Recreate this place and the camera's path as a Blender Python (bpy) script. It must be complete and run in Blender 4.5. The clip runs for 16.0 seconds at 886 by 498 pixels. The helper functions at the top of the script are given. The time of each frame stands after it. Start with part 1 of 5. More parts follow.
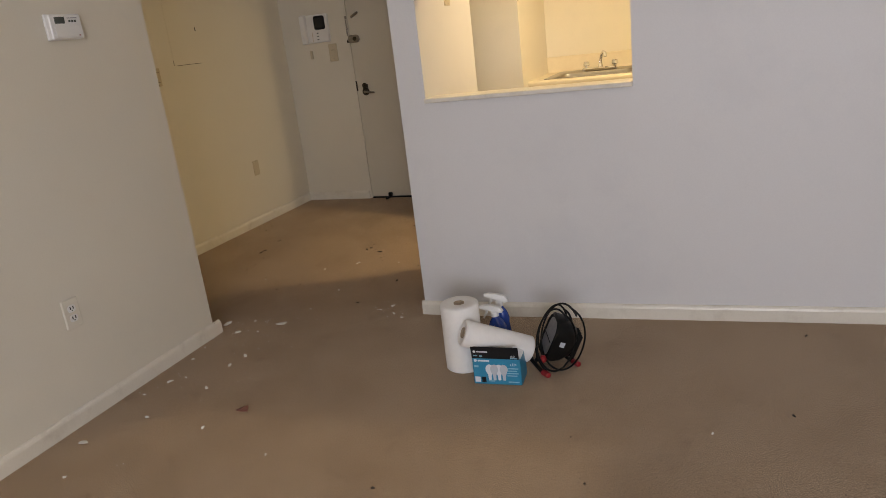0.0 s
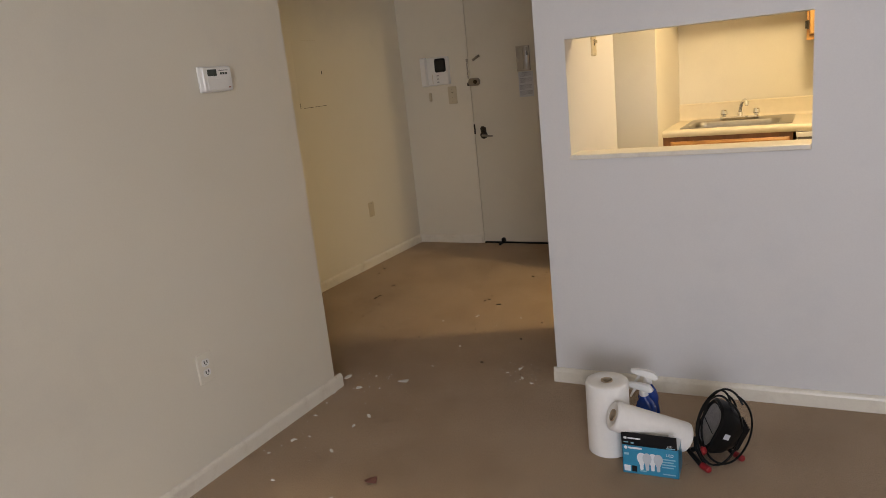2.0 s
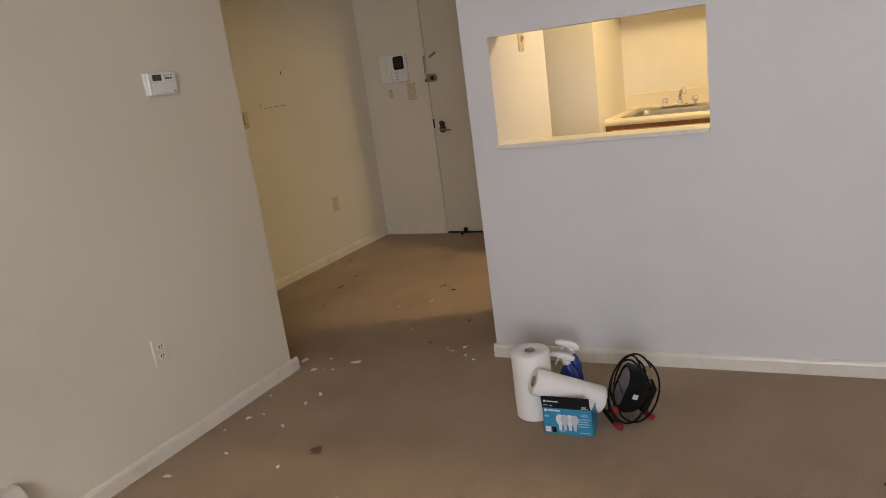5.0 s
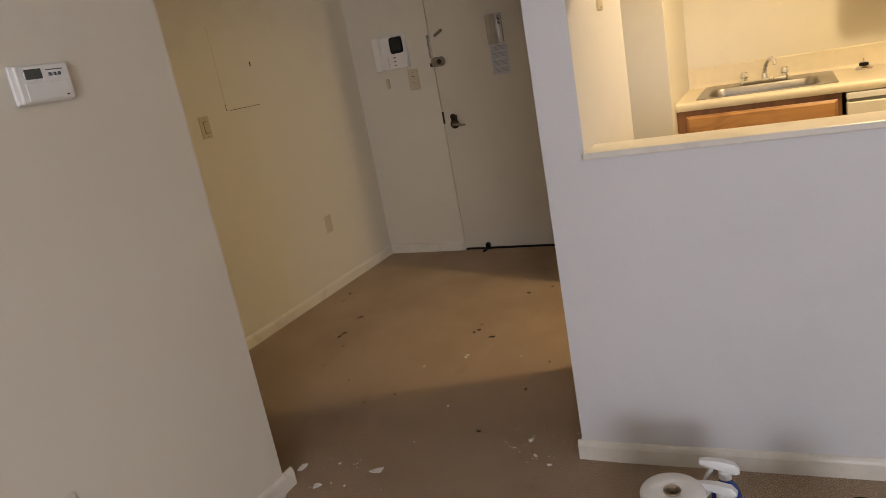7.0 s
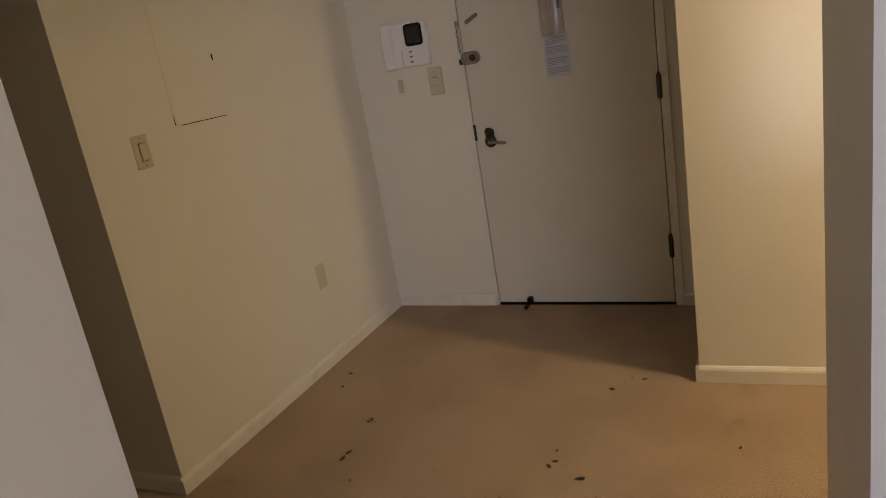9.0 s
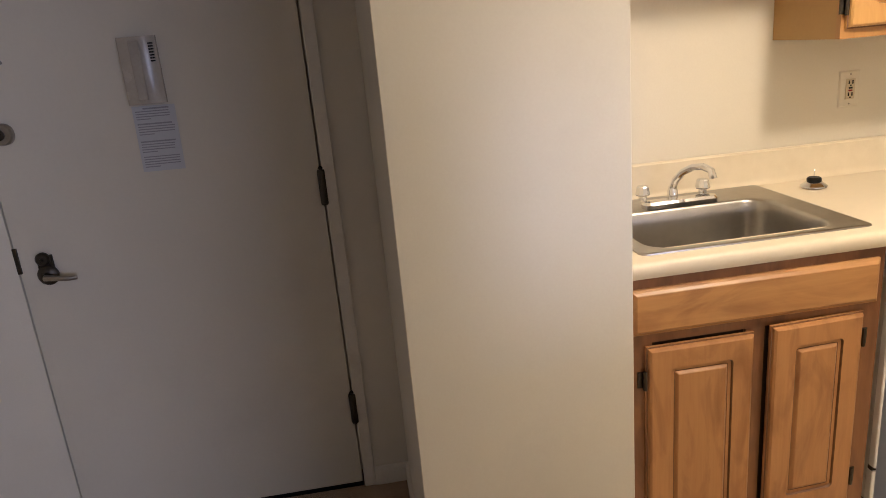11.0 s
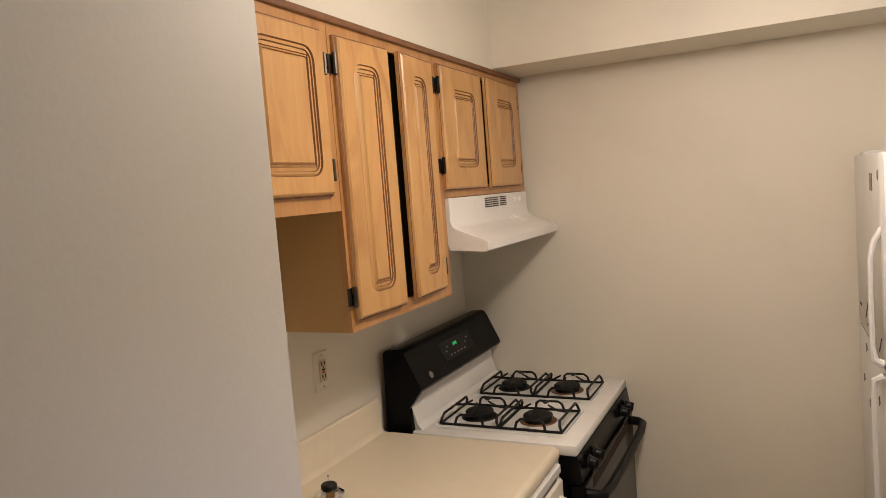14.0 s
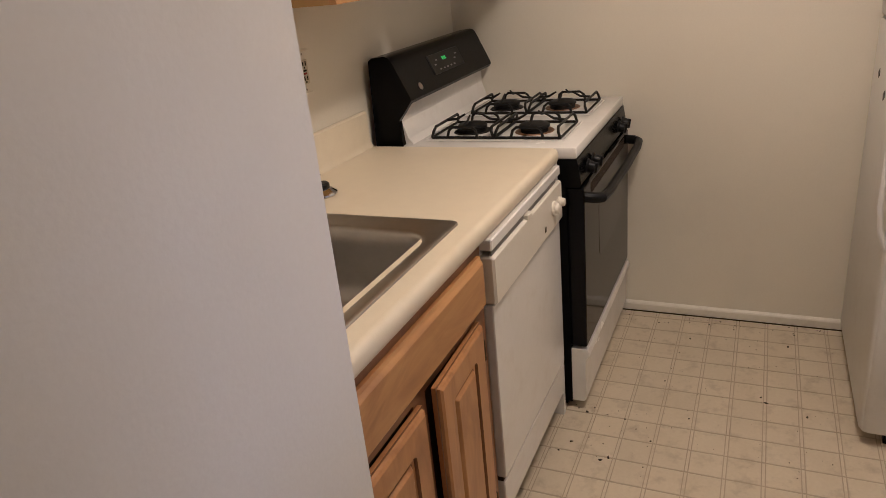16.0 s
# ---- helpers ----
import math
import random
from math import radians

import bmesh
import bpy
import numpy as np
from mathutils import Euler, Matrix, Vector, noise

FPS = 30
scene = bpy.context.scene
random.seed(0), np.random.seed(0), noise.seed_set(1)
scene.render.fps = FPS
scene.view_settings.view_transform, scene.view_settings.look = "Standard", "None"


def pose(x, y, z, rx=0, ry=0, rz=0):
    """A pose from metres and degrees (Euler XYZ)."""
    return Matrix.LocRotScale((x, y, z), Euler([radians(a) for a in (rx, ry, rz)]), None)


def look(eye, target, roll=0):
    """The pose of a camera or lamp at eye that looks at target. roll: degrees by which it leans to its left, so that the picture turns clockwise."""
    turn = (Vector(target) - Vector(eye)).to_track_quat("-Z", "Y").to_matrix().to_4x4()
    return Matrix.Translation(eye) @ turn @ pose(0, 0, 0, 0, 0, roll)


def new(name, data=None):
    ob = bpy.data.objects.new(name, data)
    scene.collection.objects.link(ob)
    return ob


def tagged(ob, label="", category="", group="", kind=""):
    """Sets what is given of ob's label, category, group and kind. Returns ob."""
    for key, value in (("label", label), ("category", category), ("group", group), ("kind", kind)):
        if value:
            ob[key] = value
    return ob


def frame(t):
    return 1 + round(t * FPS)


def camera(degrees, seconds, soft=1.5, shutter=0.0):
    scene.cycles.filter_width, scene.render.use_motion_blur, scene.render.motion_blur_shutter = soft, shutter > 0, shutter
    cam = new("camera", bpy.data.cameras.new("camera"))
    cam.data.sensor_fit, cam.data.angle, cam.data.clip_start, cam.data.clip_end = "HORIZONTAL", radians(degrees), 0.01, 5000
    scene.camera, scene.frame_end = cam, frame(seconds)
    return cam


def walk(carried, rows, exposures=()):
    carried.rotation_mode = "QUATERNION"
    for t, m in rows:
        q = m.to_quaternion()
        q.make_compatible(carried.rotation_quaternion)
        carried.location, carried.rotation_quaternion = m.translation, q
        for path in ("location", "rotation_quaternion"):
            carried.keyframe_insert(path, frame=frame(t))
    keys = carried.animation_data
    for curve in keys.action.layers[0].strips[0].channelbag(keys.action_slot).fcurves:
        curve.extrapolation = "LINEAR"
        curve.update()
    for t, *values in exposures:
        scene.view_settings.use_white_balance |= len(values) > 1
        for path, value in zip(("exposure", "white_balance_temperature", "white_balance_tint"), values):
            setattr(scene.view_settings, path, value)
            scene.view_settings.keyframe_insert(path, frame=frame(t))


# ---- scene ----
cam = camera(64.4, 16.0, soft=0.7)
PATH = [
    (0, (0.502, 0.888, 1.298), (-0.226, 2.657, 0.713), -6.7),
    (0.5, (0.524, 0.877, 1.311), (-0.278, 2.609, 0.715), -6.6),
    (1, (0.442, 0.895, 1.356), (-0.451, 2.592, 0.791), -6.1),
    (1.5, (0.321, 0.959, 1.368), (-0.626, 2.633, 0.817), -5.7),
    (2, (0.225, 0.992, 1.4), (-0.724, 2.687, 0.925), -6.1),
    (2.5, (0.298, 0.984, 1.392), (-0.627, 2.704, 0.962), -6.5),
    (3, (0.452, 0.955, 1.381), (-0.479, 2.675, 0.963), -6.7),
    (3.5, (0.539, 0.899, 1.373), (-0.431, 2.595, 0.945), -6.6),
    (4, (0.581, 0.848, 1.367), (-0.395, 2.535, 0.918), -6.3),
    (4.2, (0.59, 0.823, 1.369), (-0.365, 2.519, 0.91), -6.3),
    (6.3, (0.159, 1.378, 1.394), (-0.749, 3.083, 0.875), -9.8),
    (6.5, (0.068, 1.493, 1.39), (-0.832, 3.203, 0.873), -10.2),
    (7, (-0.16, 1.806, 1.373), (-1.057, 3.514, 0.847), -10.5),
    (7.5, (-0.397, 2.038, 1.377), (-1.3, 3.735, 0.826), -10.0),
    (8, (-0.599, 2.253, 1.415), (-1.492, 3.956, 0.865), -10.6),
    (8.2, (-0.667, 2.372, 1.409), (-1.548, 4.079, 0.851), -10.5),
    (10.5, (-1.273, 3.702, 1.416), (-1.673, 5.585, 0.874), -5.2),
    (11, (-1.275, 4.047, 1.488), (-1.042, 5.948, 0.91), -5.2),
    (11.5, (-1.292, 4.313, 1.529), (-0.809, 6.198, 1.066), -6.1),
    (12, (-1.284, 4.525, 1.501), (-0.23, 6.145, 0.989), -6.0),
    (12.5, (-1.329, 4.695, 1.498), (0.102, 5.974, 0.935), -4.7),
    (13, (-1.305, 4.857, 1.591), (0.297, 5.995, 1.22), -3.6),
    (13.5, (-1.311, 4.924, 1.674), (0.421, 5.899, 1.446), -4.3),
    (14, (-1.312, 4.951, 1.706), (0.481, 5.822, 1.548), -4.5),
    (14.5, (-1.307, 4.939, 1.692), (0.511, 5.757, 1.538), -4.4),
    (15, (-1.268, 4.948, 1.576), (0.511, 5.798, 1.239), -4.9),
    (15.5, (-1.267, 5.001, 1.511), (0.462, 5.821, 0.929), -5.3),
    (16, (-1.264, 5.054, 1.443), (0.409, 5.854, 0.694), -5.9),
]
EXPOSURES = [(0.0, 0.1, 7150, 18), (4.2, 0.1, 7150, 18), (7.0, 0.1, 7050, 20), (8.2, 0.05, 6950, 21), (10.5, 0.40, 6100, 26), (11.0, 0.22, 5600, 27), (11.5, 0.05, 5300, 28), (12.0, -0.19, 5200, 29), (12.5, -0.22, 5100, 30), (13.5, -0.54, 5250, 30), (14.5, -0.63, 5350, 32), (15.5, -0.66, 5300, 33), (16.0, -0.50, 5300, 34)]
walk(cam, [(t, look(eye, target, roll)) for t, eye, target, roll in PATH], EXPOSURES)

# ---- plan, in metres ----
CEIL = 2.44
WEST = -1.812          # living room's west wall
WEST_END = 3.442      # where it stops at the hall
HALL_W = -2.913       # hall's west wall
HALL_S = 4.42         # its near end
DOOR_Y = 6.22         # entry wall and kitchen's back wall
PASS_Y, PASS_BACK = 3.81, 3.93
STUB_W, STUB_E, STUB_END = -0.826, -0.70, 4.555
OPEN_E, SILL, OPEN_TOP = 0.183, 1.03, 1.491
BLOCK_W, BLOCK_E, BLOCK_S = -1.20, -0.681, 5.462
CHASE_SW = 5.441      # its hall corner stands a little nearer
KIT_E = 1.48
LIV_E, LIV_S = 2.7, -2.4
WIN = (0.75, 2.62, 0.9, 2.3)   # living room window: x0, x1, z0, z1

# ---- light ----
world = bpy.data.worlds.new("world")
scene.world = world
world.use_nodes = True
wn = world.node_tree.nodes
sky = wn.new("ShaderNodeTexSky")
sky.sky_type, sky.sun_disc = "NISHITA", False
sky.sun_elevation, sky.sun_rotation = radians(40), radians(150)
world.node_tree.links.new(sky.outputs[0], wn["Background"].inputs[0])
wn["Background"].inputs[1].default_value = 0.1

sun = new("sun", bpy.data.lights.new("sun", "SUN"))
sun.data.energy, sun.data.angle, sun.data.color = 0.8, radians(12), (1.0, 0.96, 0.9)
sun.matrix_world = look((0, 0, 20), (-8, 2, 0))


def area(name, m, w, h, watts, colour, round_=False):
    lamp = new(name, bpy.data.lights.new(name, "AREA"))
    lamp.data.shape = "DISK" if round_ else "RECTANGLE"
    lamp.data.size, lamp.data.energy, lamp.data.color = w, watts, colour
    if not round_:
        lamp.data.size_y = h
    lamp.matrix_world = m
    return lamp


WINDOW_W, KITCHEN_W = 120, 12
area("window_light", look(((WIN[0] + WIN[1]) / 2, LIV_S + 0.03, (WIN[2] + WIN[3]) / 2), ((WIN[0] + WIN[1]) / 2, 5, 1.35)),
     WIN[1] - WIN[0], WIN[3] - WIN[2], WINDOW_W, (0.70, 0.80, 0.97))
LAMP_AT = (0.19, 5.0)
area("kitchen_lamp_light", pose(*LAMP_AT, 2.335), 0.26, 0, KITCHEN_W, (1.0, 0.838, 0.505), True)
bulb = new("kitchen_lamp_bulb", bpy.data.lights.new("kitchen_lamp_bulb", "POINT"))
bulb.data.energy, bulb.data.color, bulb.data.shadow_soft_size = 25.5, (1.0, 0.838, 0.505), 0.06
bulb.location = (*LAMP_AT, 2.235)


# ---- materials ----
def nodes_of(name):
    m = bpy.data.materials.new(name)
    m.use_nodes = True
    return m, m.node_tree.nodes, m.node_tree.links, m.node_tree.nodes["Principled BSDF"]


def surface(name, c1, c2, rough=0.6, scale=3.0, fine=200.0, bump=0.1, depth=0.001, metal=0.0, stretch=(1, 1, 1), spread=0.12,
            dirt=None, dirt_scale=4.0, dirt_amount=0.0, coat=0.0, per_piece=0.0, detail=4.0, spec=0.5):
    """Paint, plastic, cloth or metal: two scales of colour change, uneven gloss, fine relief and, if asked for, stains."""
    m, n, l, p = nodes_of(name)
    geo, mp = n.new("ShaderNodeNewGeometry"), n.new("ShaderNodeMapping")
    mp.inputs["Scale"].default_value = stretch
    l.new(geo.outputs["Position"], mp.inputs["Vector"])
    big, small = n.new("ShaderNodeTexNoise"), n.new("ShaderNodeTexNoise")
    for t, sc, de in ((big, scale, detail), (small, fine, 3.0)):
        t.inputs["Scale"].default_value, t.inputs["Detail"].default_value = sc, de
        l.new(mp.outputs[0], t.inputs["Vector"])
    add = n.new("ShaderNodeMath")
    add.operation = "MULTIPLY_ADD"
    l.new(small.outputs[0], add.inputs[0])
    add.inputs[1].default_value = 0.6
    l.new(big.outputs[0], add.inputs[2])
    span = n.new("ShaderNodeMapRange")
    span.inputs[1].default_value, span.inputs[2].default_value = 0.8 - 0.35, 0.8 + 0.35
    l.new(add.outputs[0], span.inputs[0])
    mix = n.new("ShaderNodeMix")
    mix.data_type = "RGBA"
    mix.inputs[6].default_value, mix.inputs[7].default_value = (*c1, 1), (*c2, 1)
    l.new(span.outputs[0], mix.inputs[0])
    colour = mix.outputs[2]
    if dirt:
        st, ramp, mx = n.new("ShaderNodeTexNoise"), n.new("ShaderNodeMapRange"), n.new("ShaderNodeMix")
        st.inputs["Scale"].default_value, st.inputs["Detail"].default_value, st.inputs["Roughness"].default_value = dirt_scale, 6, 0.65
        l.new(geo.outputs["Position"], st.inputs["Vector"])
        ramp.inputs[1].default_value, ramp.inputs[2].default_value, ramp.inputs[4].default_value = 0.52, 0.78, dirt_amount
        l.new(st.outputs[0], ramp.inputs[0])
        mx.data_type = "RGBA"
        l.new(ramp.outputs[0], mx.inputs[0])
        l.new(colour, mx.inputs[6])
        mx.inputs[7].default_value = (*dirt, 1)
        colour = mx.outputs[2]
    if per_piece:
        oi, hs, mr = n.new("ShaderNodeObjectInfo"), n.new("ShaderNodeHueSaturation"), n.new("ShaderNodeMapRange")
        mr.inputs[3].default_value, mr.inputs[4].default_value = 1 - per_piece, 1 + per_piece
        l.new(oi.outputs["Random"], mr.inputs[0])
        l.new(mr.outputs[0], hs.inputs["Value"])
        l.new(colour, hs.inputs["Color"])
        colour = hs.outputs[0]
    l.new(colour, p.inputs["Base Color"])
    rr_ = n.new("ShaderNodeMapRange")
    rr_.inputs[3].default_value, rr_.inputs[4].default_value = max(0.02, rough - spread), min(1, rough + spread)
    l.new(big.outputs[0], rr_.inputs[0])
    l.new(rr_.outputs[0], p.inputs["Roughness"])
    p.inputs["Metallic"].default_value = metal
    p.inputs["Coat Weight"].default_value = coat
    p.inputs["Specular IOR Level"].default_value = spec
    if bump:
        b = n.new("ShaderNodeBump")
        b.inputs["Strength"].default_value, b.inputs["Distance"].default_value = bump, depth
        l.new(small.outputs[0], b.inputs["Height"])
        l.new(b.outputs[0], p.inputs["Normal"])
    return m


def wood(name, c1, c2, c3, upright=True):
    """Honey-stained maple: long soft grain, blotches of stain, satin varnish."""
    m, n, l, p = nodes_of(name)
    geo = n.new("ShaderNodeNewGeometry")
    mp = n.new("ShaderNodeMapping")
    mp.inputs["Scale"].default_value = (26, 26, 1.6) if upright else (1.6, 26, 26)
    l.new(geo.outputs["Position"], mp.inputs["Vector"])
    grain, blot = n.new("ShaderNodeTexNoise"), n.new("ShaderNodeTexNoise")
    grain.inputs["Scale"].default_value, grain.inputs["Detail"].default_value = 3.0, 7
    grain.inputs["Distortion"].default_value = 0.6
    l.new(mp.outputs[0], grain.inputs["Vector"])
    blot.inputs["Scale"].default_value, blot.inputs["Detail"].default_value = 7.0, 5
    blot.inputs["Distortion"].default_value = 1.4
    mp2 = n.new("ShaderNodeMapping")
    mp2.inputs["Scale"].default_value = (1.6, 1.6, 0.5) if upright else (0.5, 1.6, 1.6)
    l.new(geo.outputs["Position"], mp2.inputs["Vector"])
    l.new(mp2.outputs[0], blot.inputs["Vector"])
    r1, r2 = n.new("ShaderNodeMapRange"), n.new("ShaderNodeMapRange")
    r1.inputs[1].default_value, r1.inputs[2].default_value = 0.22, 0.85
    r2.inputs[1].default_value, r2.inputs[2].default_value, r2.inputs[4].default_value = 0.48, 0.74, 0.85
    l.new(grain.outputs[0], r1.inputs[0])
    l.new(blot.outputs[0], r2.inputs[0])
    a, b = n.new("ShaderNodeMix"), n.new("ShaderNodeMix")
    a.data_type = b.data_type = "RGBA"
    a.inputs[6].default_value, a.inputs[7].default_value = (*c1, 1), (*c2, 1)
    l.new(r1.outputs[0], a.inputs[0])
    l.new(a.outputs[2], b.inputs[6])
    b.inputs[7].default_value = (*c3, 1)
    l.new(r2.outputs[0], b.inputs[0])
    l.new(b.outputs[2], p.inputs["Base Color"])
    p.inputs["Roughness"].default_value = 0.38
    p.inputs["Coat Weight"].default_value, p.inputs["Coat Roughness"].default_value = 0.25, 0.3
    bp = n.new("ShaderNodeBump")
    bp.inputs["Strength"].default_value, bp.inputs["Distance"].default_value = 0.12, 0.0008
    l.new(grain.outputs[0], bp.inputs["Height"])
    l.new(bp.outputs[0], p.inputs["Normal"])
    return m


def carpet_material():
    """Worn tan cut-pile carpet: tuft relief, traffic soiling and dark spots."""
    m, n, l, p = nodes_of("carpet_pile")
    geo = n.new("ShaderNodeNewGeometry")

    def noise_(scale, detail=4.0, rough=0.6):
        t = n.new("ShaderNodeTexNoise")
        t.inputs["Scale"].default_value, t.inputs["Detail"].default_value, t.inputs["Roughness"].default_value = scale, detail, rough
        l.new(geo.outputs["Position"], t.inputs["Vector"])
        return t.outputs[0]

    def ranged(v, a, b, c, d):
        r = n.new("ShaderNodeMapRange")
        for k, x in enumerate((a, b, c, d)):
            r.inputs[k + 1].default_value = x
        l.new(v, r.inputs[0])
        return r.outputs[0]

    def mixed(f, a, b):
        x = n.new("ShaderNodeMix")
        x.data_type = "RGBA"
        l.new(f, x.inputs[0])
        for k, c in ((6, a), (7, b)):
            if isinstance(c, tuple):
                x.inputs[k].default_value = (*c, 1)
            else:
                l.new(c, x.inputs[k])
        return x.outputs[2]

    tuft = noise_(240, 4, 0.8)
    mottle = noise_(55, 5, 0.75)
    c = mixed(ranged(tuft, 0.41, 0.60, 0, 1), (0.175, 0.115, 0.068), (0.735, 0.54, 0.35))
    c = mixed(ranged(mottle, 0.40, 0.66, 0, 0.55), c, (0.35, 0.23, 0.14))
    c = mixed(ranged(noise_(2.2, 5), 0.43, 0.72, 0, 0.6), c, (0.29, 0.185, 0.10))
    c = mixed(ranged(noise_(7, 6, 0.75), 0.58, 0.76, 0, 0.7), c, (0.18, 0.108, 0.07))
    c = mixed(ranged(noise_(60, 3, 0.6), 0.70, 0.76, 0, 0.8), c, (0.10, 0.065, 0.045))
    c = mixed(ranged(noise_(150, 2, 0.5), 0.61, 0.68, 0, 0.75), c, (0.09, 0.06, 0.04))
    l.new(c, p.inputs["Base Color"])
    p.inputs["Roughness"].default_value = 0.95
    p.inputs["Sheen Weight"].default_value = 0.15
    b = n.new("ShaderNodeBump")
    b.inputs["Strength"].default_value, b.inputs["Distance"].default_value = 0.7, 0.006
    l.new(tuft, b.inputs["Height"])
    b2 = n.new("ShaderNodeBump")
    b2.inputs["Strength"].default_value, b2.inputs["Distance"].default_value = 0.35, 0.012
    l.new(mottle, b2.inputs["Height"])
    l.new(b.outputs[0], b2.inputs["Normal"])
    l.new(b2.outputs[0], p.inputs["Normal"])
    return m


def glow(name, colour, strength):
    m, n, l, p = nodes_of(name)
    p.inputs["Base Color"].default_value = (*colour, 1)
    p.inputs["Emission Color"].default_value = (*colour, 1)
    p.inputs["Emission Strength"].default_value = strength
    return m


def glass(name, tint=(1, 1, 1)):
    m, n, l, p = nodes_of(name)
    p.inputs["Base Color"].default_value = (*tint, 1)
    p.inputs["Transmission Weight"].default_value, p.inputs["Roughness"].default_value = 1.0, 0.02
    return m


WALL = surface("wall_paint", (0.71, 0.66, 0.545), (0.755, 0.71, 0.60), 0.55, 1.6, 160, 0.16, 0.0012, dirt=(0.50, 0.47, 0.43), dirt_scale=1.3, dirt_amount=0.3)
# serving wall: whiter paint, with daylight's cool cast partly put into its colour
WALL_WHITE = surface("wall_paint_white", (0.665, 0.655, 0.645), (0.715, 0.705, 0.695), 0.5, 1.1, 160, 0.16, 0.0012, dirt=(0.52, 0.53, 0.55), dirt_scale=1.6, dirt_amount=0.38)
CEILING = surface("ceiling_paint", (0.80, 0.78, 0.73), (0.85, 0.83, 0.78), 0.8, 2.0, 120, 0.3, 0.002)
TRIM = surface("trim_paint", (0.715, 0.67, 0.575), (0.79, 0.745, 0.645), 0.35, 8, 120, 0.08, 0.001, dirt=(0.42, 0.35, 0.26), dirt_scale=9, dirt_amount=0.4)
DOOR_PAINT = surface("door_paint", (0.63, 0.585, 0.48), (0.67, 0.625, 0.52), 0.4, 2, 90, 0.08, 0.001, dirt=(0.5, 0.45, 0.38), dirt_scale=3, dirt_amount=0.25)
CARPET = carpet_material()
VINYL = surface("vinyl_tile", (0.575, 0.49, 0.355), (0.66, 0.575, 0.435), 0.45, 9, 90, 0.15, 0.0006, dirt=(0.25, 0.185, 0.12), dirt_scale=15, dirt_amount=0.55, per_piece=0.03)
VINYL_JOINT = surface("vinyl_joint", (0.41, 0.335, 0.24), (0.485, 0.40, 0.29), 0.6, 12, 90, 0.1, 0.0005, dirt=(0.22, 0.165, 0.11), dirt_scale=8, dirt_amount=0.5)
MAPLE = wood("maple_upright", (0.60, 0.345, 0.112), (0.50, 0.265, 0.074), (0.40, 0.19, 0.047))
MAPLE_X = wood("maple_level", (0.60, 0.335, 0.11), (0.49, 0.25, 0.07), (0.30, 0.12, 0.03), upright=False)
# sink cabinet: redder worn maple, with the dimness below the worktop partly in its colour
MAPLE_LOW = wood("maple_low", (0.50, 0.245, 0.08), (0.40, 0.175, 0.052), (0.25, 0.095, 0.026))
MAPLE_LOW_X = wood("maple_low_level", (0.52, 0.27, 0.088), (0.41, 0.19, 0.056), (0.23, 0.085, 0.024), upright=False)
# dark-stained frame; some of the shade under the worktop nosing is in this colour
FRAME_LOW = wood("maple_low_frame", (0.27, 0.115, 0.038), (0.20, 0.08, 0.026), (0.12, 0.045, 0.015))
GLAZE = surface("dark_glaze", (0.13, 0.055, 0.02), (0.24, 0.11, 0.04), 0.5, 30, 200, 0.1, 0.0005)
FRAME_WOOD = wood("maple_frame", (0.50, 0.265, 0.08), (0.41, 0.195, 0.052), (0.28, 0.11, 0.027))
CABINET_SIDE = surface("cabinet_side", (0.45, 0.27, 0.085), (0.50, 0.305, 0.10), 0.5, 2, 60, 0.05, 0.0005)
# near-black filler: the shade inside gaps and slots is put into its colour
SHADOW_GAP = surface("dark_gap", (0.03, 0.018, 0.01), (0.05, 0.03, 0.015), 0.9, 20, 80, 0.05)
LAMINATE = surface("laminate", (0.70, 0.615, 0.455), (0.76, 0.675, 0.51), 0.38, 25, 400, 0.05, 0.0004, dirt=(0.55, 0.42, 0.27), dirt_scale=5, dirt_amount=0.2)
ENAMEL = surface("white_enamel", (0.78, 0.76, 0.72), (0.83, 0.81, 0.77), 0.22, 4, 60, 0.02, 0.0004, dirt=(0.5, 0.42, 0.32), dirt_scale=14, dirt_amount=0.2, coat=0.3)
CREAM_PLASTIC = surface("cream_plastic", (0.72, 0.67, 0.57), (0.78, 0.73, 0.63), 0.35, 8, 120, 0.04, 0.0005)
MID_GREY = surface("grey_recess", (0.16, 0.15, 0.135), (0.22, 0.21, 0.19), 0.6, 20, 120, 0.05)
ALMOND = surface("almond_plastic", (0.55, 0.475, 0.33), (0.61, 0.53, 0.38), 0.4, 8, 120, 0.04, 0.0005)
CHIME = surface("smoky_plastic", (0.40, 0.36, 0.30), (0.48, 0.44, 0.37), 0.25, 12, 120, 0.03)
WHITE_PLASTIC = surface("white_plastic", (0.76, 0.75, 0.71), (0.82, 0.81, 0.77), 0.35, 6, 150, 0.05, 0.0005)
GREY_WHITE = surface("fridge_enamel", (0.70, 0.69, 0.66), (0.76, 0.75, 0.72), 0.33, 3, 260, 0.25, 0.0008, dirt=(0.45, 0.40, 0.34), dirt_scale=10, dirt_amount=0.25)
BLACK = surface("black_enamel", (0.004, 0.004, 0.004), (0.006, 0.006, 0.006), 0.2, 8, 120, 0.04, 0.0004, spec=0.08)
BLACK_MATT = surface("black_plastic", (0.005, 0.005, 0.005), (0.009, 0.009, 0.0085), 0.4, 10, 150, 0.1, 0.0006, spec=0.2)
IRON = surface("cast_iron", (0.005, 0.005, 0.0045), (0.012, 0.011, 0.010), 0.6, 40, 300, 0.3, 0.0006, spec=0.3)
OVEN_GLASS = surface("oven_glass", (0.004, 0.004, 0.0045), (0.006, 0.006, 0.0065), 0.1, 3, 30, 0.0, spec=0.15)
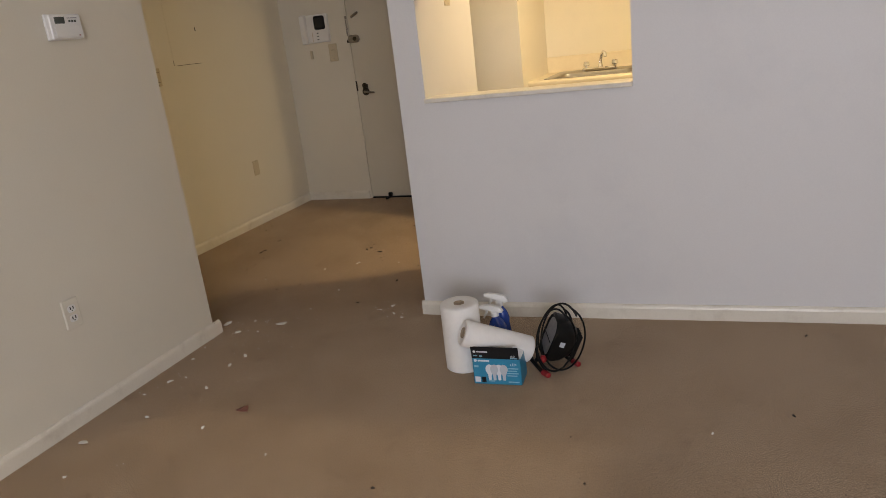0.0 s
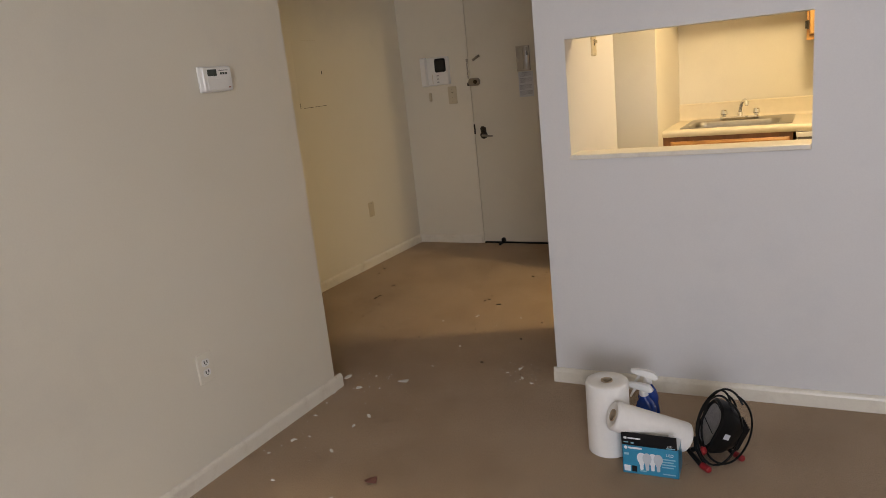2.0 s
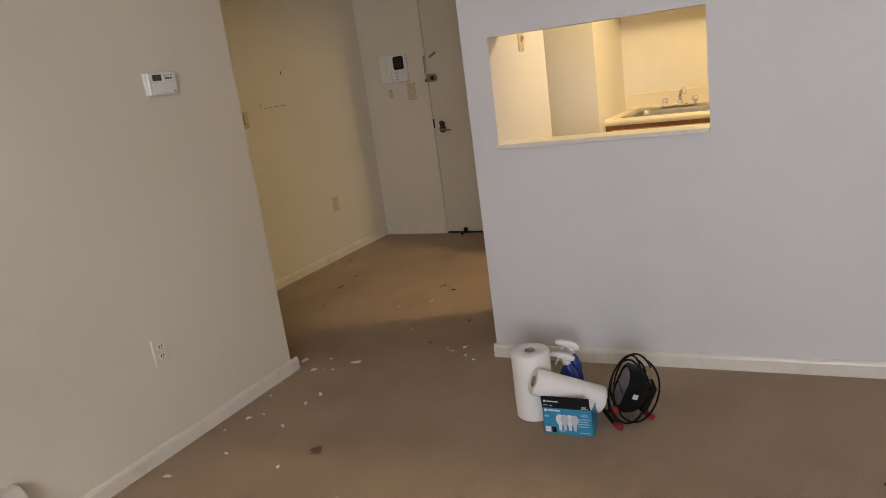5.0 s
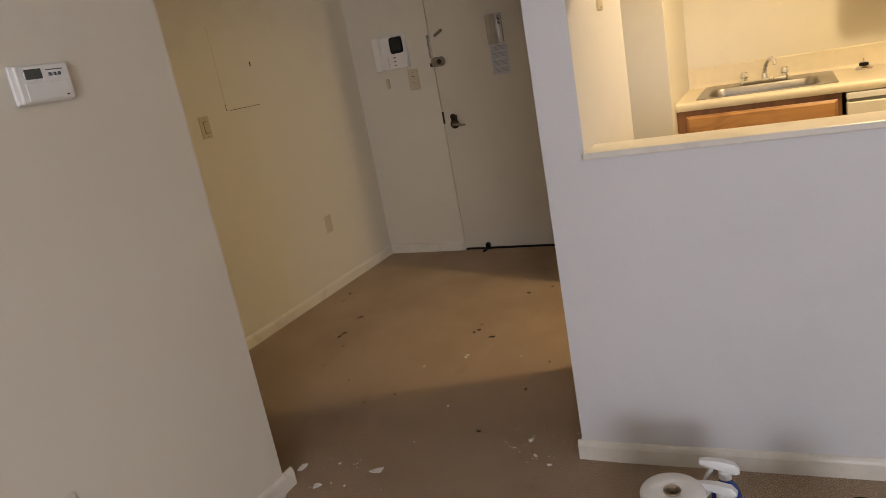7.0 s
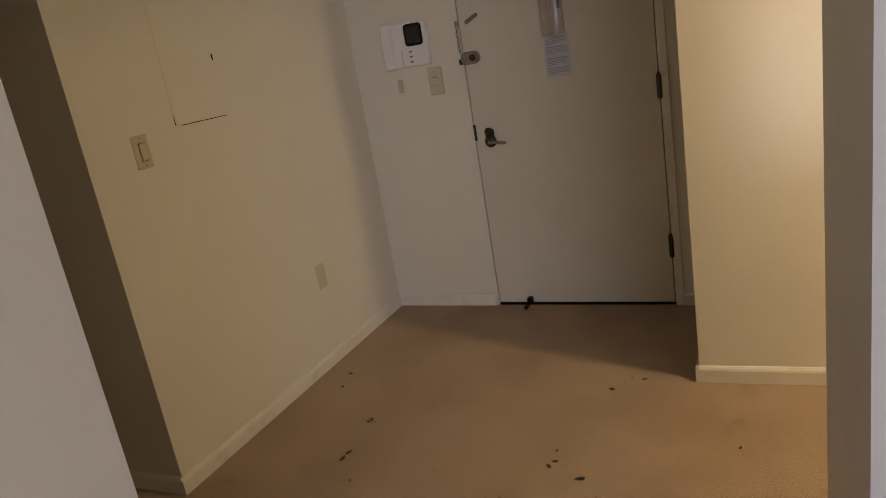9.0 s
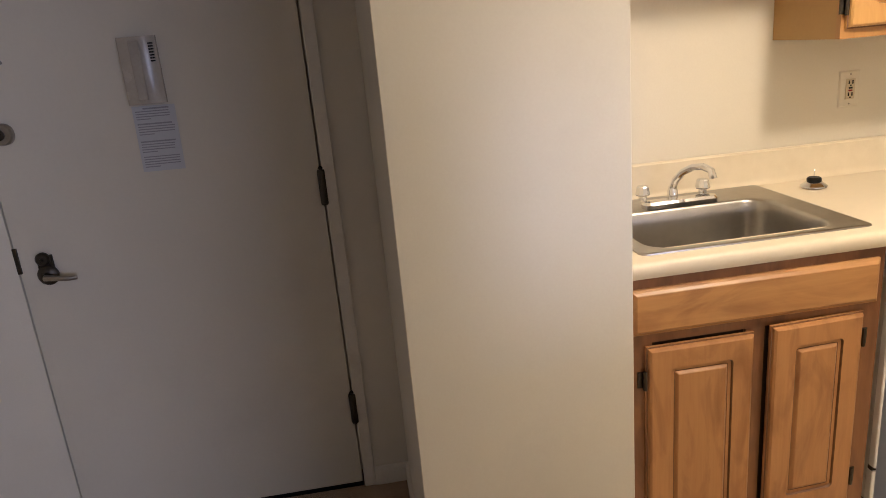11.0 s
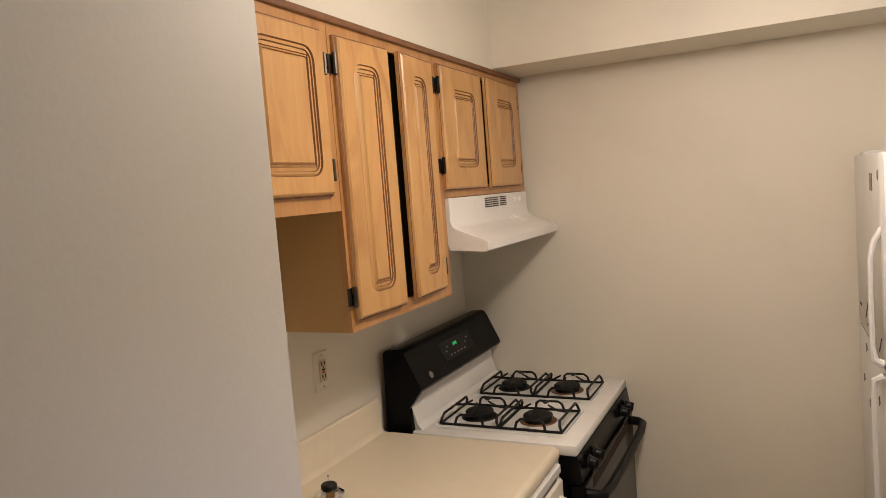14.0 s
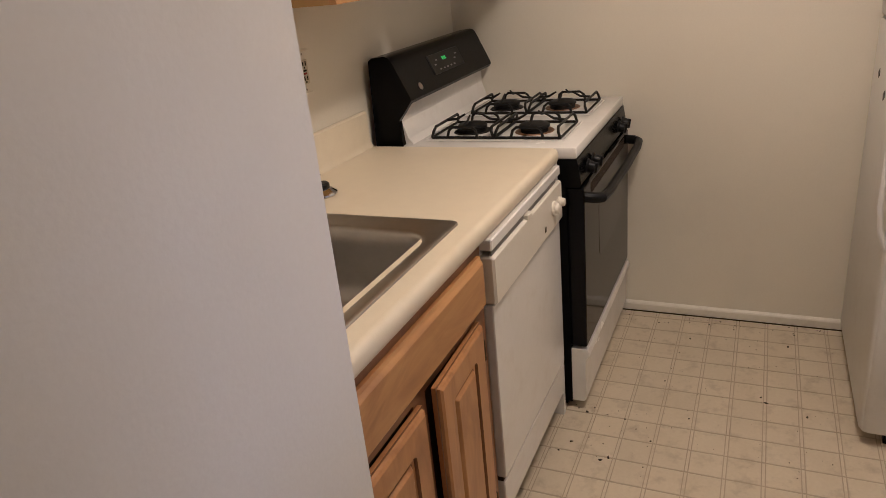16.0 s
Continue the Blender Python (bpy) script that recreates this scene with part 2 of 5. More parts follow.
OVEN_WINDOW = surface("oven_window", (0.045, 0.042, 0.038), (0.06, 0.056, 0.05), 0.14, 3, 30, 0.0, spec=0.15)
STEEL = surface("brushed_steel", (0.38, 0.36, 0.33), (0.48, 0.46, 0.42), 0.33, 6, 40, 0.0, metal=1.0, spread=0.06)
CHROME = surface("chrome", (0.72, 0.72, 0.73), (0.82, 0.82, 0.83), 0.1, 20, 100, 0.0, metal=1.0, spread=0.06)
BRONZE = surface("old_bronze", (0.05, 0.042, 0.032), (0.10, 0.085, 0.065), 0.42, 30, 200, 0.1, 0.0005, metal=0.9)
NICKEL = surface("dull_nickel", (0.30, 0.27, 0.23), (0.42, 0.39, 0.34), 0.4, 30, 200, 0.1, 0.0005, metal=1.0)
RUST = surface("burnt_steel", (0.10, 0.05, 0.028), (0.34, 0.19, 0.09), 0.5, 40, 200, 0.2, 0.0006, metal=0.5)
PAPER = surface("white_paper", (0.82, 0.80, 0.76), (0.87, 0.85, 0.81), 0.9, 60, 500, 0.4, 0.0012)
KRAFT = surface("cardboard_core", (0.36, 0.27, 0.18), (0.45, 0.35, 0.24), 0.9, 30, 200, 0.2)
SHEET = surface("notice_sheet", (0.50, 0.51, 0.53), (0.56, 0.57, 0.58), 0.8, 6, 80, 0.05)
INK_FADED = surface("faded_ink", (0.26, 0.26, 0.28), (0.34, 0.34, 0.36), 0.8, 60, 300, 0.0)
INK = surface("ink", (0.10, 0.10, 0.11), (0.16, 0.16, 0.17), 0.8, 60, 300, 0.0)
BOX_BLUE = surface("carton_blue", (0.02, 0.25, 0.42), (0.03, 0.29, 0.47), 0.35, 12, 120, 0.04, 0.0004)
BOX_BLACK = surface("carton_black", (0.005, 0.006, 0.008), (0.009, 0.010, 0.013), 0.35, 12, 120, 0.04, 0.0004)
BOX_WHITE = surface("carton_white", (0.72, 0.75, 0.78), (0.8, 0.82, 0.84), 0.5, 12, 120, 0.04, 0.0004)
BOX_GREY = surface("carton_grey", (0.50, 0.54, 0.58), (0.58, 0.62, 0.65), 0.5, 12, 120, 0.04, 0.0004)
BOX_PALE = surface("carton_pale_blue", (0.25, 0.5, 0.62), (0.32, 0.57, 0.68), 0.4, 12, 120, 0.04, 0.0004)
BLUE_PLASTIC = surface("blue_bottle", (0.01, 0.045, 0.26), (0.016, 0.065, 0.33), 0.25, 6, 80, 0.02)
RED_PLASTIC = surface("red_rubber", (0.26, 0.012, 0.016), (0.36, 0.02, 0.022), 0.45, 20, 150, 0.1)
SCREEN = surface("dark_screen", (0.006, 0.007, 0.009), (0.009, 0.01, 0.013), 0.12, 4, 40, 0.0)
LCD = surface("grey_display", (0.055, 0.065, 0.055), (0.08, 0.09, 0.075), 0.2, 10, 60, 0.0)
PLASTER = surface("paint_flake", (0.72, 0.70, 0.64), (0.82, 0.80, 0.75), 0.8, 60, 300, 0.3)
CRUMB = surface("dark_crumb", (0.025, 0.018, 0.013), (0.07, 0.05, 0.035), 0.9, 80, 400, 0.4)
LEAF = surface("dry_leaf", (0.14, 0.055, 0.04), (0.22, 0.09, 0.06), 0.8, 60, 300, 0.4)
MESH_GREY = surface("grey_reflector", (0.30, 0.295, 0.28), (0.52, 0.51, 0.49), 0.35, 40, 160, 0.5, 0.003, metal=0.6)
GREEN_LED = glow("green_digits", (0.04, 0.55, 0.10), 0.6)
LAMP_GLOW = glow("lamp_diffuser", (1.0, 0.80, 0.55), 4.0)
WINDOW_GLASS = glass("window_glass")


# ---- mesh helpers ----
def box(bm, x0, y0, z0, x1, y1, z1, bevel=0.0, seg=1, mat=0):
    vs = [bm.verts.new((x, y, z)) for x in (x0, x1) for y in (y0, y1) for z in (z0, z1)]
    fs = [bm.faces.new([vs[i] for i in q]) for q in ((0, 1, 3, 2), (4, 6, 7, 5), (0, 4, 5, 1), (2, 3, 7, 6), (0, 2, 6, 4), (1, 5, 7, 3))]
    for f in fs:
        f.material_index = mat
    if bevel:
        es = list({e for f in fs for e in f.edges})
        out = bmesh.ops.bevel(bm, geom=es, offset=bevel, segments=seg, affect="EDGES", profile=0.5)
        for f in out["faces"]:
            f.material_index = mat
    return fs


def boxed(*a, **k):
    bm = bmesh.new()
    box(bm, *a, **k)
    return bm


def part(name, bm, material, parent=None, label="", smooth=False, m=None):
    """Links a bmesh as one mesh object, under a thing or a part."""
    bmesh.ops.recalc_face_normals(bm, faces=bm.faces)
    me = bpy.data.meshes.new(name)
    bm.to_mesh(me)
    bm.free()
    for x in material if isinstance(material, (list, tuple)) else (material,):
        me.materials.append(x)
    if smooth:
        me.polygons.foreach_set("use_smooth", [True] * len(me.polygons))
        me.set_sharp_from_angle(angle=radians(35))
    ob = new(name, me)
    if parent:
        ob.parent = parent
    if m is not None:
        ob.matrix_basis = m
    if label:
        ob["label"] = label
    return ob


def thing(name, m, label, category, group=""):
    ob = new(name)
    ob.empty_display_size = 0.05
    ob.matrix_basis = m
    return tagged(ob, label, category, group)


def setting(name, bm, material, label="", category="", smooth=False):
    return tagged(part(name, bm, material, smooth=smooth), label, category, kind="structure")


def loop_of(w, h, inset, r, n=4, x0=0.0, z0=0.0):
    """Points of a rounded rectangle in x and z."""
    a, b, c, d = x0 + inset, z0 + inset, x0 + w - inset, z0 + h - inset
    r = max(0.0004, min(r, (c - a) / 2 - 1e-4, (d - b) / 2 - 1e-4))
    pts = []
    for cx, cz, s in ((c - r, d - r, 0), (a + r, d - r, 90), (a + r, b + r, 180), (c - r, b + r, 270)):
        for k in range(n + 1):
            t = radians(s + 90 * k / n)
            pts.append((cx + r * math.cos(t), cz + r * math.sin(t)))
    return pts


def rings(bm, loops, closed_start=True, closed_end=True, mats=None):
    """Skins between loops of points of equal count."""
    vs = [[bm.verts.new(p) for p in lp] for lp in loops]
    for k in range(len(vs) - 1):
        a, b = vs[k], vs[k + 1]
        for i in range(len(a)):
            j = (i + 1) % len(a)
            f = bm.faces.new((a[i], a[j], b[j], b[i]))
            if mats:
                f.material_index = mats[k]
    if closed_start:
        bm.faces.new(vs[0])
    if closed_end:
        f = bm.faces.new(vs[-1])
        if mats:
            f.material_index = mats[-1]


def carved(w, h, steps, n=4):
    """A panel facing -y from nested rounded rectangles: steps of (inset, radius, y, material of the strip that leads to it)."""
    bm = bmesh.new()
    loops = [[(x, y, z) for x, z in loop_of(w, h, i, r, n)] for i, r, y, _ in steps]
    rings(bm, loops, mats=[s[3] for s in steps[1:]] + [0])
    return bm


def lathe(bm, prof, seg=20, at=(0, 0, 0), mat=0):
    """Turns a profile of (radius, z) about the z axis."""
    loops = [[(at[0] + r * math.cos(2 * math.pi * i / seg), at[1] + r * math.sin(2 * math.pi * i / seg), at[2] + z) for i in range(seg)] for r, z in prof]
    rings(bm, loops, mats=[mat] * len(prof))


def tube(bm, pts, r, seg=6, closed=False, mat=0, radii=None):
    """A round rod along points."""
    pts = [Vector(p) for p in pts]
    n = len(pts)
    loops, up = [], None
    for i, p in enumerate(pts):
        a = pts[(i - 1) % n] if closed or i else pts[0]
        b = pts[(i + 1) % n] if closed or i < n - 1 else pts[-1]
        d = (b - a).normalized()
        if up is None:
            up = d.orthogonal().normalized()
        up = (up - d * up.dot(d)).normalized()
        side = d.cross(up)
        q = radii[i] if radii else r
        loops.append([p + (up * math.cos(2 * math.pi * k / seg) + side * math.sin(2 * math.pi * k / seg)) * q for k in range(seg)])
    if closed:
        loops.append(loops[0])
    rings(bm, loops, not closed, not closed, mats=[mat] * len(loops))


def extruded(bm, prof, x0, x1, mat=0):
    """A profile of (y, z) drawn out along x."""
    rings(bm, [[(x, y, z) for y, z in prof] for x in (x0, x1)], mats=[mat, mat])


def arc(cx, cz, r, a0, a1, n=6):
    return [(cx + r * math.cos(radians(a0 + (a1 - a0) * k / n)), cz + r * math.sin(radians(a0 + (a1 - a0) * k / n))) for k in range(n + 1)]


SKEW = 0.042       # the serving wall runs slightly off square


def skewed(bm):
    for v in bm.verts:
        v.co.y += SKEW * max(0.0, v.co.x - STUB_E)


# ---- structure ----
bm = bmesh.new()
box(bm, -4.3, LIV_S - 0.15, -0.12, STUB_W + 0.07, DOOR_Y + 0.15, 0.0)
box(bm, STUB_W + 0.07, LIV_S - 0.15, -0.12, LIV_E + 0.15, PASS_BACK - 0.06, 0.0)
setting("floor_carpet", bm, CARPET, "worn tan cut-pile carpet with dark stains and crumbs", "carpet")
setting("ceiling", boxed(-4.3, LIV_S - 0.15, CEIL, LIV_E + 0.15, DOOR_Y + 0.15, CEIL + 0.15), CEILING, "plain off-white painted ceiling", "ceiling")

T = 0.12
setting("wall_west", boxed(WEST - T, LIV_S, 0, WEST, WEST_END, CEIL), WALL, "cream painted living room wall with a free end", "wall")
bm = boxed(-4.3, WEST_END - T, 0, WEST - T, WEST_END, CEIL)
box(bm, -4.3 - T, WEST_END - T, 0, -4.3, HALL_S + T, CEIL)
setting("wall_passage", bm, WALL, "plain cream wall closing the side passage", "wall")
bm = boxed(HALL_W - T, HALL_S, 0, HALL_W, DOOR_Y + T, CEIL)
box(bm, -4.3, HALL_S, 0, HALL_W - T, HALL_S + T, CEIL)
setting("wall_hall", bm, WALL, "cream painted hall wall with grey unpainted end", "wall")
DX0, DX1, DZ = -2.29, -1.365, 2.045
bm = boxed(HALL_W, DOOR_Y, 0, DX0 - 0.004, DOOR_Y + T, CEIL)
box(bm, DX1 + 0.004, DOOR_Y, 0, KIT_E + T, DOOR_Y + T, CEIL)
box(bm, DX0 - 0.004, DOOR_Y, DZ + 0.004, DX1 + 0.004, DOOR_Y + T, CEIL)
box(bm, DX0 - 0.004, DOOR_Y + T - 0.02, 0, DX1 + 0.004, DOOR_Y + T, DZ + 0.004)
setting("wall_north", bm, WALL, "cream painted wall behind entry door and kitchen", "wall")
setting("wall_east_kitchen", boxed(KIT_E, PASS_BACK, 0, KIT_E + T, DOOR_Y, CEIL), WALL, "plain cream kitchen end wall", "wall")
bm = boxed(BLOCK_W, BLOCK_S, 0, BLOCK_E, DOOR_Y, CEIL, bevel=0.0015)
for v in bm.verts:
    if v.co.x < BLOCK_W + 0.01 and v.co.y < BLOCK_S + 0.01:
        v.co.y += CHASE_SW - BLOCK_S
setting("wall_chase", bm, WALL, "cream boxed-in chase between hall and kitchen", "wall")
bm = bmesh.new()
box(bm, STUB_W, PASS_Y, 0, STUB_E, STUB_END, CEIL)
box(bm, STUB_E, PASS_Y, 0, OPEN_E, PASS_BACK, SILL - 0.02)
box(bm, STUB_E, PASS_Y, OPEN_TOP, OPEN_E, PASS_BACK, CEIL)
box(bm, OPEN_E, PASS_Y, 0, LIV_E, PASS_BACK, CEIL)
skewed(bm)
setting("wall_pass_through", bm, WALL_WHITE, "scuffed white painted wall with a serving opening", "wall")
HEAD = 2.145
setting("wall_kitchen_header", boxed(STUB_W, STUB_END, HEAD, STUB_E, BLOCK_S, CEIL), WALL, "cream header over the kitchen entrance", "wall")
setting("wall_east_living", boxed(LIV_E, LIV_S, 0, LIV_E + T, PASS_BACK, CEIL), WALL, "plain cream living room wall", "wall")
bm = bmesh.new()
box(bm, WEST - T, LIV_S - T, 0, WIN[0], LIV_S, CEIL)
box(bm, WIN[1], LIV_S - T, 0, LIV_E + T, LIV_S, CEIL)
box(bm, WIN[0], LIV_S - T, 0, WIN[1], LIV_S, WIN[2])
box(bm, WIN[0], LIV_S - T, WIN[3], WIN[1], LIV_S, CEIL)
setting("wall_south", bm, WALL, "cream living room wall round the window", "wall")
# bulkheads
setting("soffit_hall", boxed(HALL_W, 5.49, 2.09, BLOCK_W, DOOR_Y, CEIL), WALL, "dropped cream bulkhead over the entry door", "bulkhead")
SOF = 2.138
bm = boxed(BLOCK_E, 5.905, SOF, KIT_E, DOOR_Y, CEIL)
side = bmesh.new()
box(side, 1.188, PASS_BACK, SOF + 0.014, KIT_E, 5.905, CEIL)
setting("soffit_end_wall", side, WALL, "dropped cream bulkhead along the end wall", "bulkhead")
setting("soffit_kitchen", bm, WALL, "dropped cream bulkhead over wall cabinets and end wall", "bulkhead")

# window behind the walker
win = tagged(thing("window_1", pose(WIN[0], LIV_S - 0.08, WIN[2]), "white framed living room window", "window"), kind="structure")
ww, wh = WIN[1] - WIN[0], WIN[3] - WIN[2]
bm = bmesh.new()
for a in ((0, 0, ww, 0.05), (0, wh - 0.05, ww, wh), (0, 0.05, 0.05, wh - 0.05), (ww - 0.05, 0.05, ww, wh - 0.05), (ww / 2 - 0.025, 0.05, ww / 2 + 0.025, wh - 0.05)):
    box(bm, a[0], 0, a[1], a[2], 0.05, a[3], bevel=0.004)
part("window_frame", bm, TRIM, win)
for k in (0, 1):
    pane = part("pane", boxed(0.05 + k * (ww / 2 - 0.025), 0.02, 0.05, ww / 2 - 0.025 + k * (ww / 2 - 0.025), 0.026, wh - 0.05), WINDOW_GLASS, win)
    pane.visible_shadow = False


def baseboard(name, runs, tall=1.0):
    """Moulded boards along wall faces: (x0, y0, x1, y1) with the room on the left of the way."""
    bm = bmesh.new()
    for x0, y0, x1, y1 in runs:
        d = Vector((x1 - x0, y1 - y0, 0))
        s = Vector((-d.y, d.x, 0)).normalized()
        prof = [(0, 0), (0.013, 0), (0.013, 0.050), (0.010, 0.059), (0.005, 0.066), (0, 0.068)]
        a = Vector((x0, y0, 0))
        rings(bm, [[p + s * o + Vector((0, 0, z * tall)) for o, z in prof] for p in (a, a + d)])
    return setting(name, bm, TRIM, "cream painted wooden baseboard, scuffed", "baseboard")


B = 0.013
baseboard("baseboard_west", [(WEST, WEST_END + 0.045, WEST, 2.042)])
baseboard("baseboard_passage", [(-4.3, WEST_END, WEST + B, WEST_END)])
baseboard("baseboard_hall", [(HALL_W, DOOR_Y, HALL_W, HALL_S - B), (HALL_W, HALL_S, -4.3, HALL_S)])
baseboard("baseboard_entry", [(DX0 - 0.02, DOOR_Y, HALL_W, DOOR_Y), (BLOCK_W, DOOR_Y, -1.32, DOOR_Y)])
baseboard("baseboard_chase", [(BLOCK_W, CHASE_SW - B, BLOCK_W, DOOR_Y), (BLOCK_E + B, BLOCK_S, BLOCK_W - B, CHASE_SW)])
baseboard("baseboard_pass", [(LIV_E, PASS_Y + SKEW * (LIV_E - STUB_E), STUB_E, PASS_Y), (STUB_E, PASS_Y, STUB_W - 0.013, PASS_Y), (STUB_W, PASS_Y, STUB_W, STUB_END + B), (STUB_W - B, STUB_END, STUB_E, STUB_END)])
baseboard("baseboard_kitchen", [(KIT_E, 4.0, KIT_E, 5.56)], 0.66)
# solid dark strip: the gap's shade at the floor is put into its colour
setting("floor_gap_strip", boxed(KIT_E - 0.017, 4.7, 0.0, KIT_E - 0.011, 5.56, 0.006), SHADOW_GAP, "dark strip painted as the shaded gap under the kitchen baseboard", "gap")

# sill of the serving opening
bm = boxed(STUB_E, PASS_Y - 0.024, SILL - 0.02, OPEN_E, PASS_BACK + 0.01, SILL, bevel=0.004, seg=2)
skewed(bm)
setting("sill", bm, TRIM, "white painted board sill of the serving opening", "sill")
# ---- entry door ----
door = tagged(thing("door_1", pose(DX0, DOOR_Y, 0), "closed off-white painted steel entry door", "door"), kind="structure")
DW_, DH = DX1 - DX0, DZ
part("leaf", boxed(0.0, 0.003, 0.014, DW_ - 0.001, 0.048, DH - 0.001, bevel=0.0015), DOOR_PAINT, door)
part("threshold", boxed(0, 0.0, 0.0, DW_, 0.06, 0.009), BLACK_MATT, door, "dark threshold under the door")
bm = boxed(DW_ + 0.006, -0.012, 0, DW_ + 0.046, -0.0, DH + 0.05, bevel=0.003)
part("jamb_trim", bm, TRIM, door)
for z in (0.31, 1.076, 1.83):
    bm = bmesh.new()
    lathe(bm, [(0.0105, -0.055), (0.0125, -0.05), (0.0125, 0.05), (0.0105, 0.055)], 10, (DW_ + 0.002, -0.008, z))
    lathe(bm, [(0.006, 0.055), (0.009, 0.06), (0.003, 0.066)], 8, (DW_ + 0.002, -0.008, z))
    part("hinge", bm, BRONZE, door, "tarnished bronze hinge", True)
# lever lock
lx, lz = 0.083, 0.905
lev = part("lever_lock", boxed(lx - 0.026, -0.006, lz - 0.02, lx + 0.02, 0.003, lz + 0.06, bevel=0.002), BRONZE, door, "aged bronze lever lock")
bm = bmesh.new()
lathe(bm, [(0.031, 0), (0.031, 0.006), (0.026, 0.012), (0.012, 0.016), (0.011, 0.035)], 24)
part("rose", bm, BRONZE, lev, smooth=True, m=pose(lx, -0.006, lz, 90, 0, 0))
bm = bmesh.new()
lathe(bm, [(0.021, 0), (0.021, 0.008), (0.016, 0.014), (0.006, 0.015), (0.005, 0.026)], 20)
part("thumbturn", bm, BRONZE, lev, smooth=True, m=pose(lx - 0.005, -0.006, lz + 0.05, 90, 0, 0))
bm = bmesh.new()
tube(bm, [(lx, -0.04, lz), (lx + 0.03, -0.047, lz - 0.002), (lx + 0.07, -0.047, lz - 0.008), (lx + 0.092, -0.042, lz - 0.009)], 0.008, 8, radii=[0.010, 0.009, 0.0075, 0.006])
part("lever", bm, NICKEL, lev, smooth=True)
part("strike_plate", boxed(-0.004, -0.004, 0.915, 0.008, 0.004, 0.995, bevel=0.001), BRONZE, door, "dark strike plate at the door edge")
# upper rim lock with guard chain
rim = part("rim_lock", carved(0.10, 0.062, [(0, 0.028, 0, 0), (0, 0.028, -0.014, 0), (0.004, 0.026, -0.02, 0)], 5), NICKEL, door, "tarnished nickel rim deadlock", True, pose(-0.012, 0, 1.298, 0, 0, 0))
bm = bmesh.new()
lathe(bm, [(0.016, 0), (0.016, 0.006), (0.012, 0.01)], 18)
part("lock_dial", bm, BRONZE, rim, smooth=True, m=pose(0.065, -0.02, 0.031, 90, 0, 0))
part("lock_keeper", boxed(-0.012, -0.012, 0.004, 0.016, 0.0, 0.03, bevel=0.002), BRONZE, rim)
part("chain_slide", boxed(-0.036, -0.012, -0.009, 0.036, 0.001, 0.009, bevel=0.003), NICKEL, door, "brass chain slide", m=pose(0.07, -0.002, 1.512, 0, -27, 0))
bm = bmesh.new()
for k in range(9):
    c = Vector((-0.012 + 0.002 * math.sin(k * 1.7), -0.009, 1.498 - 0.0165 * k))
    flat = k % 2
    tube(bm, [c + Vector((0.006 * math.cos(a) if flat else 0, 0 if flat else 0.006 * math.cos(a), 0.011 * math.sin(a))) for a in [2 * math.pi * i / 8 for i in range(8)]], 0.0021, 5, True)
box(bm, -0.022, -0.004, 1.488, -0.004, 0.0, 1.512, bevel=0.001)
part("guard_chain", bm, NICKEL, door, "dull metal guard chain", True)
part("kick_stop", boxed(0.165, -0.03, 0.012, 0.195, 0.006, 0.05, bevel=0.006), BLACK_MATT, door, "black rubber foot stop")
part("kick_stop_tip", boxed(0.158, -0.075, 0.0, 0.178, -0.02, 0.016, bevel=0.004), BLACK_MATT, door)

# chime box and notice sheet fixed to the door
alarm = thing("door_chime", pose(-1.873, DOOR_Y, 1.375), "beige translucent plastic chime box on the entry door", "chime")
bm = bmesh.new()
prof = [(0.0, 0.0), (0.0, -0.018), (0.02, -0.030), (0.052, -0.035), (0.084, -0.030), (0.104, -0.018), (0.104, 0.0)]
rings(bm, [[(x, y + o, z) for x, y in prof] for z, o in ((0, 0.0), (0.006, -0.001), (0.18, -0.001), (0.186, 0.0))])
part("case", bm, CHIME, alarm, smooth=True)
for k in range(7):
    part("vent_slot", boxed(0.086, -0.0325, 0.115 + 0.008 * k, 0.098, -0.022, 0.119 + 0.008 * k), BLACK_MATT, alarm)
bm = boxed(0.034, -0.0385, 0.012, 0.062, -0.034, 0.175, bevel=0.002)
part("cover_rib", bm, CHIME, alarm)
note = thing("notice_sheet", pose(-1.876, DOOR_Y - 0.0015, 1.18, 0, 0.8, 0), "printed notice sheet taped to the entry door", "notice")
part("sheet", boxed(0, 0, 0, 0.12, 0.0008, 0.19), SHEET, note)
rnd = random.Random(4)
for k in range(24):
    if k in (5, 11, 12, 18):
        continue
    z = 0.182 - 0.0073 * k
    x1 = 0.112 if k not in (4, 10, 17, 23) else 0.06
    part("text_line", boxed(0.008 if k else 0.03, -0.0008, z - 0.0018, rnd.uniform(x1 - 0.012, x1), -0.0002, z + 0.0012 + (0.0014 if k in (0, 6, 13) else 0)), INK_FADED, note)


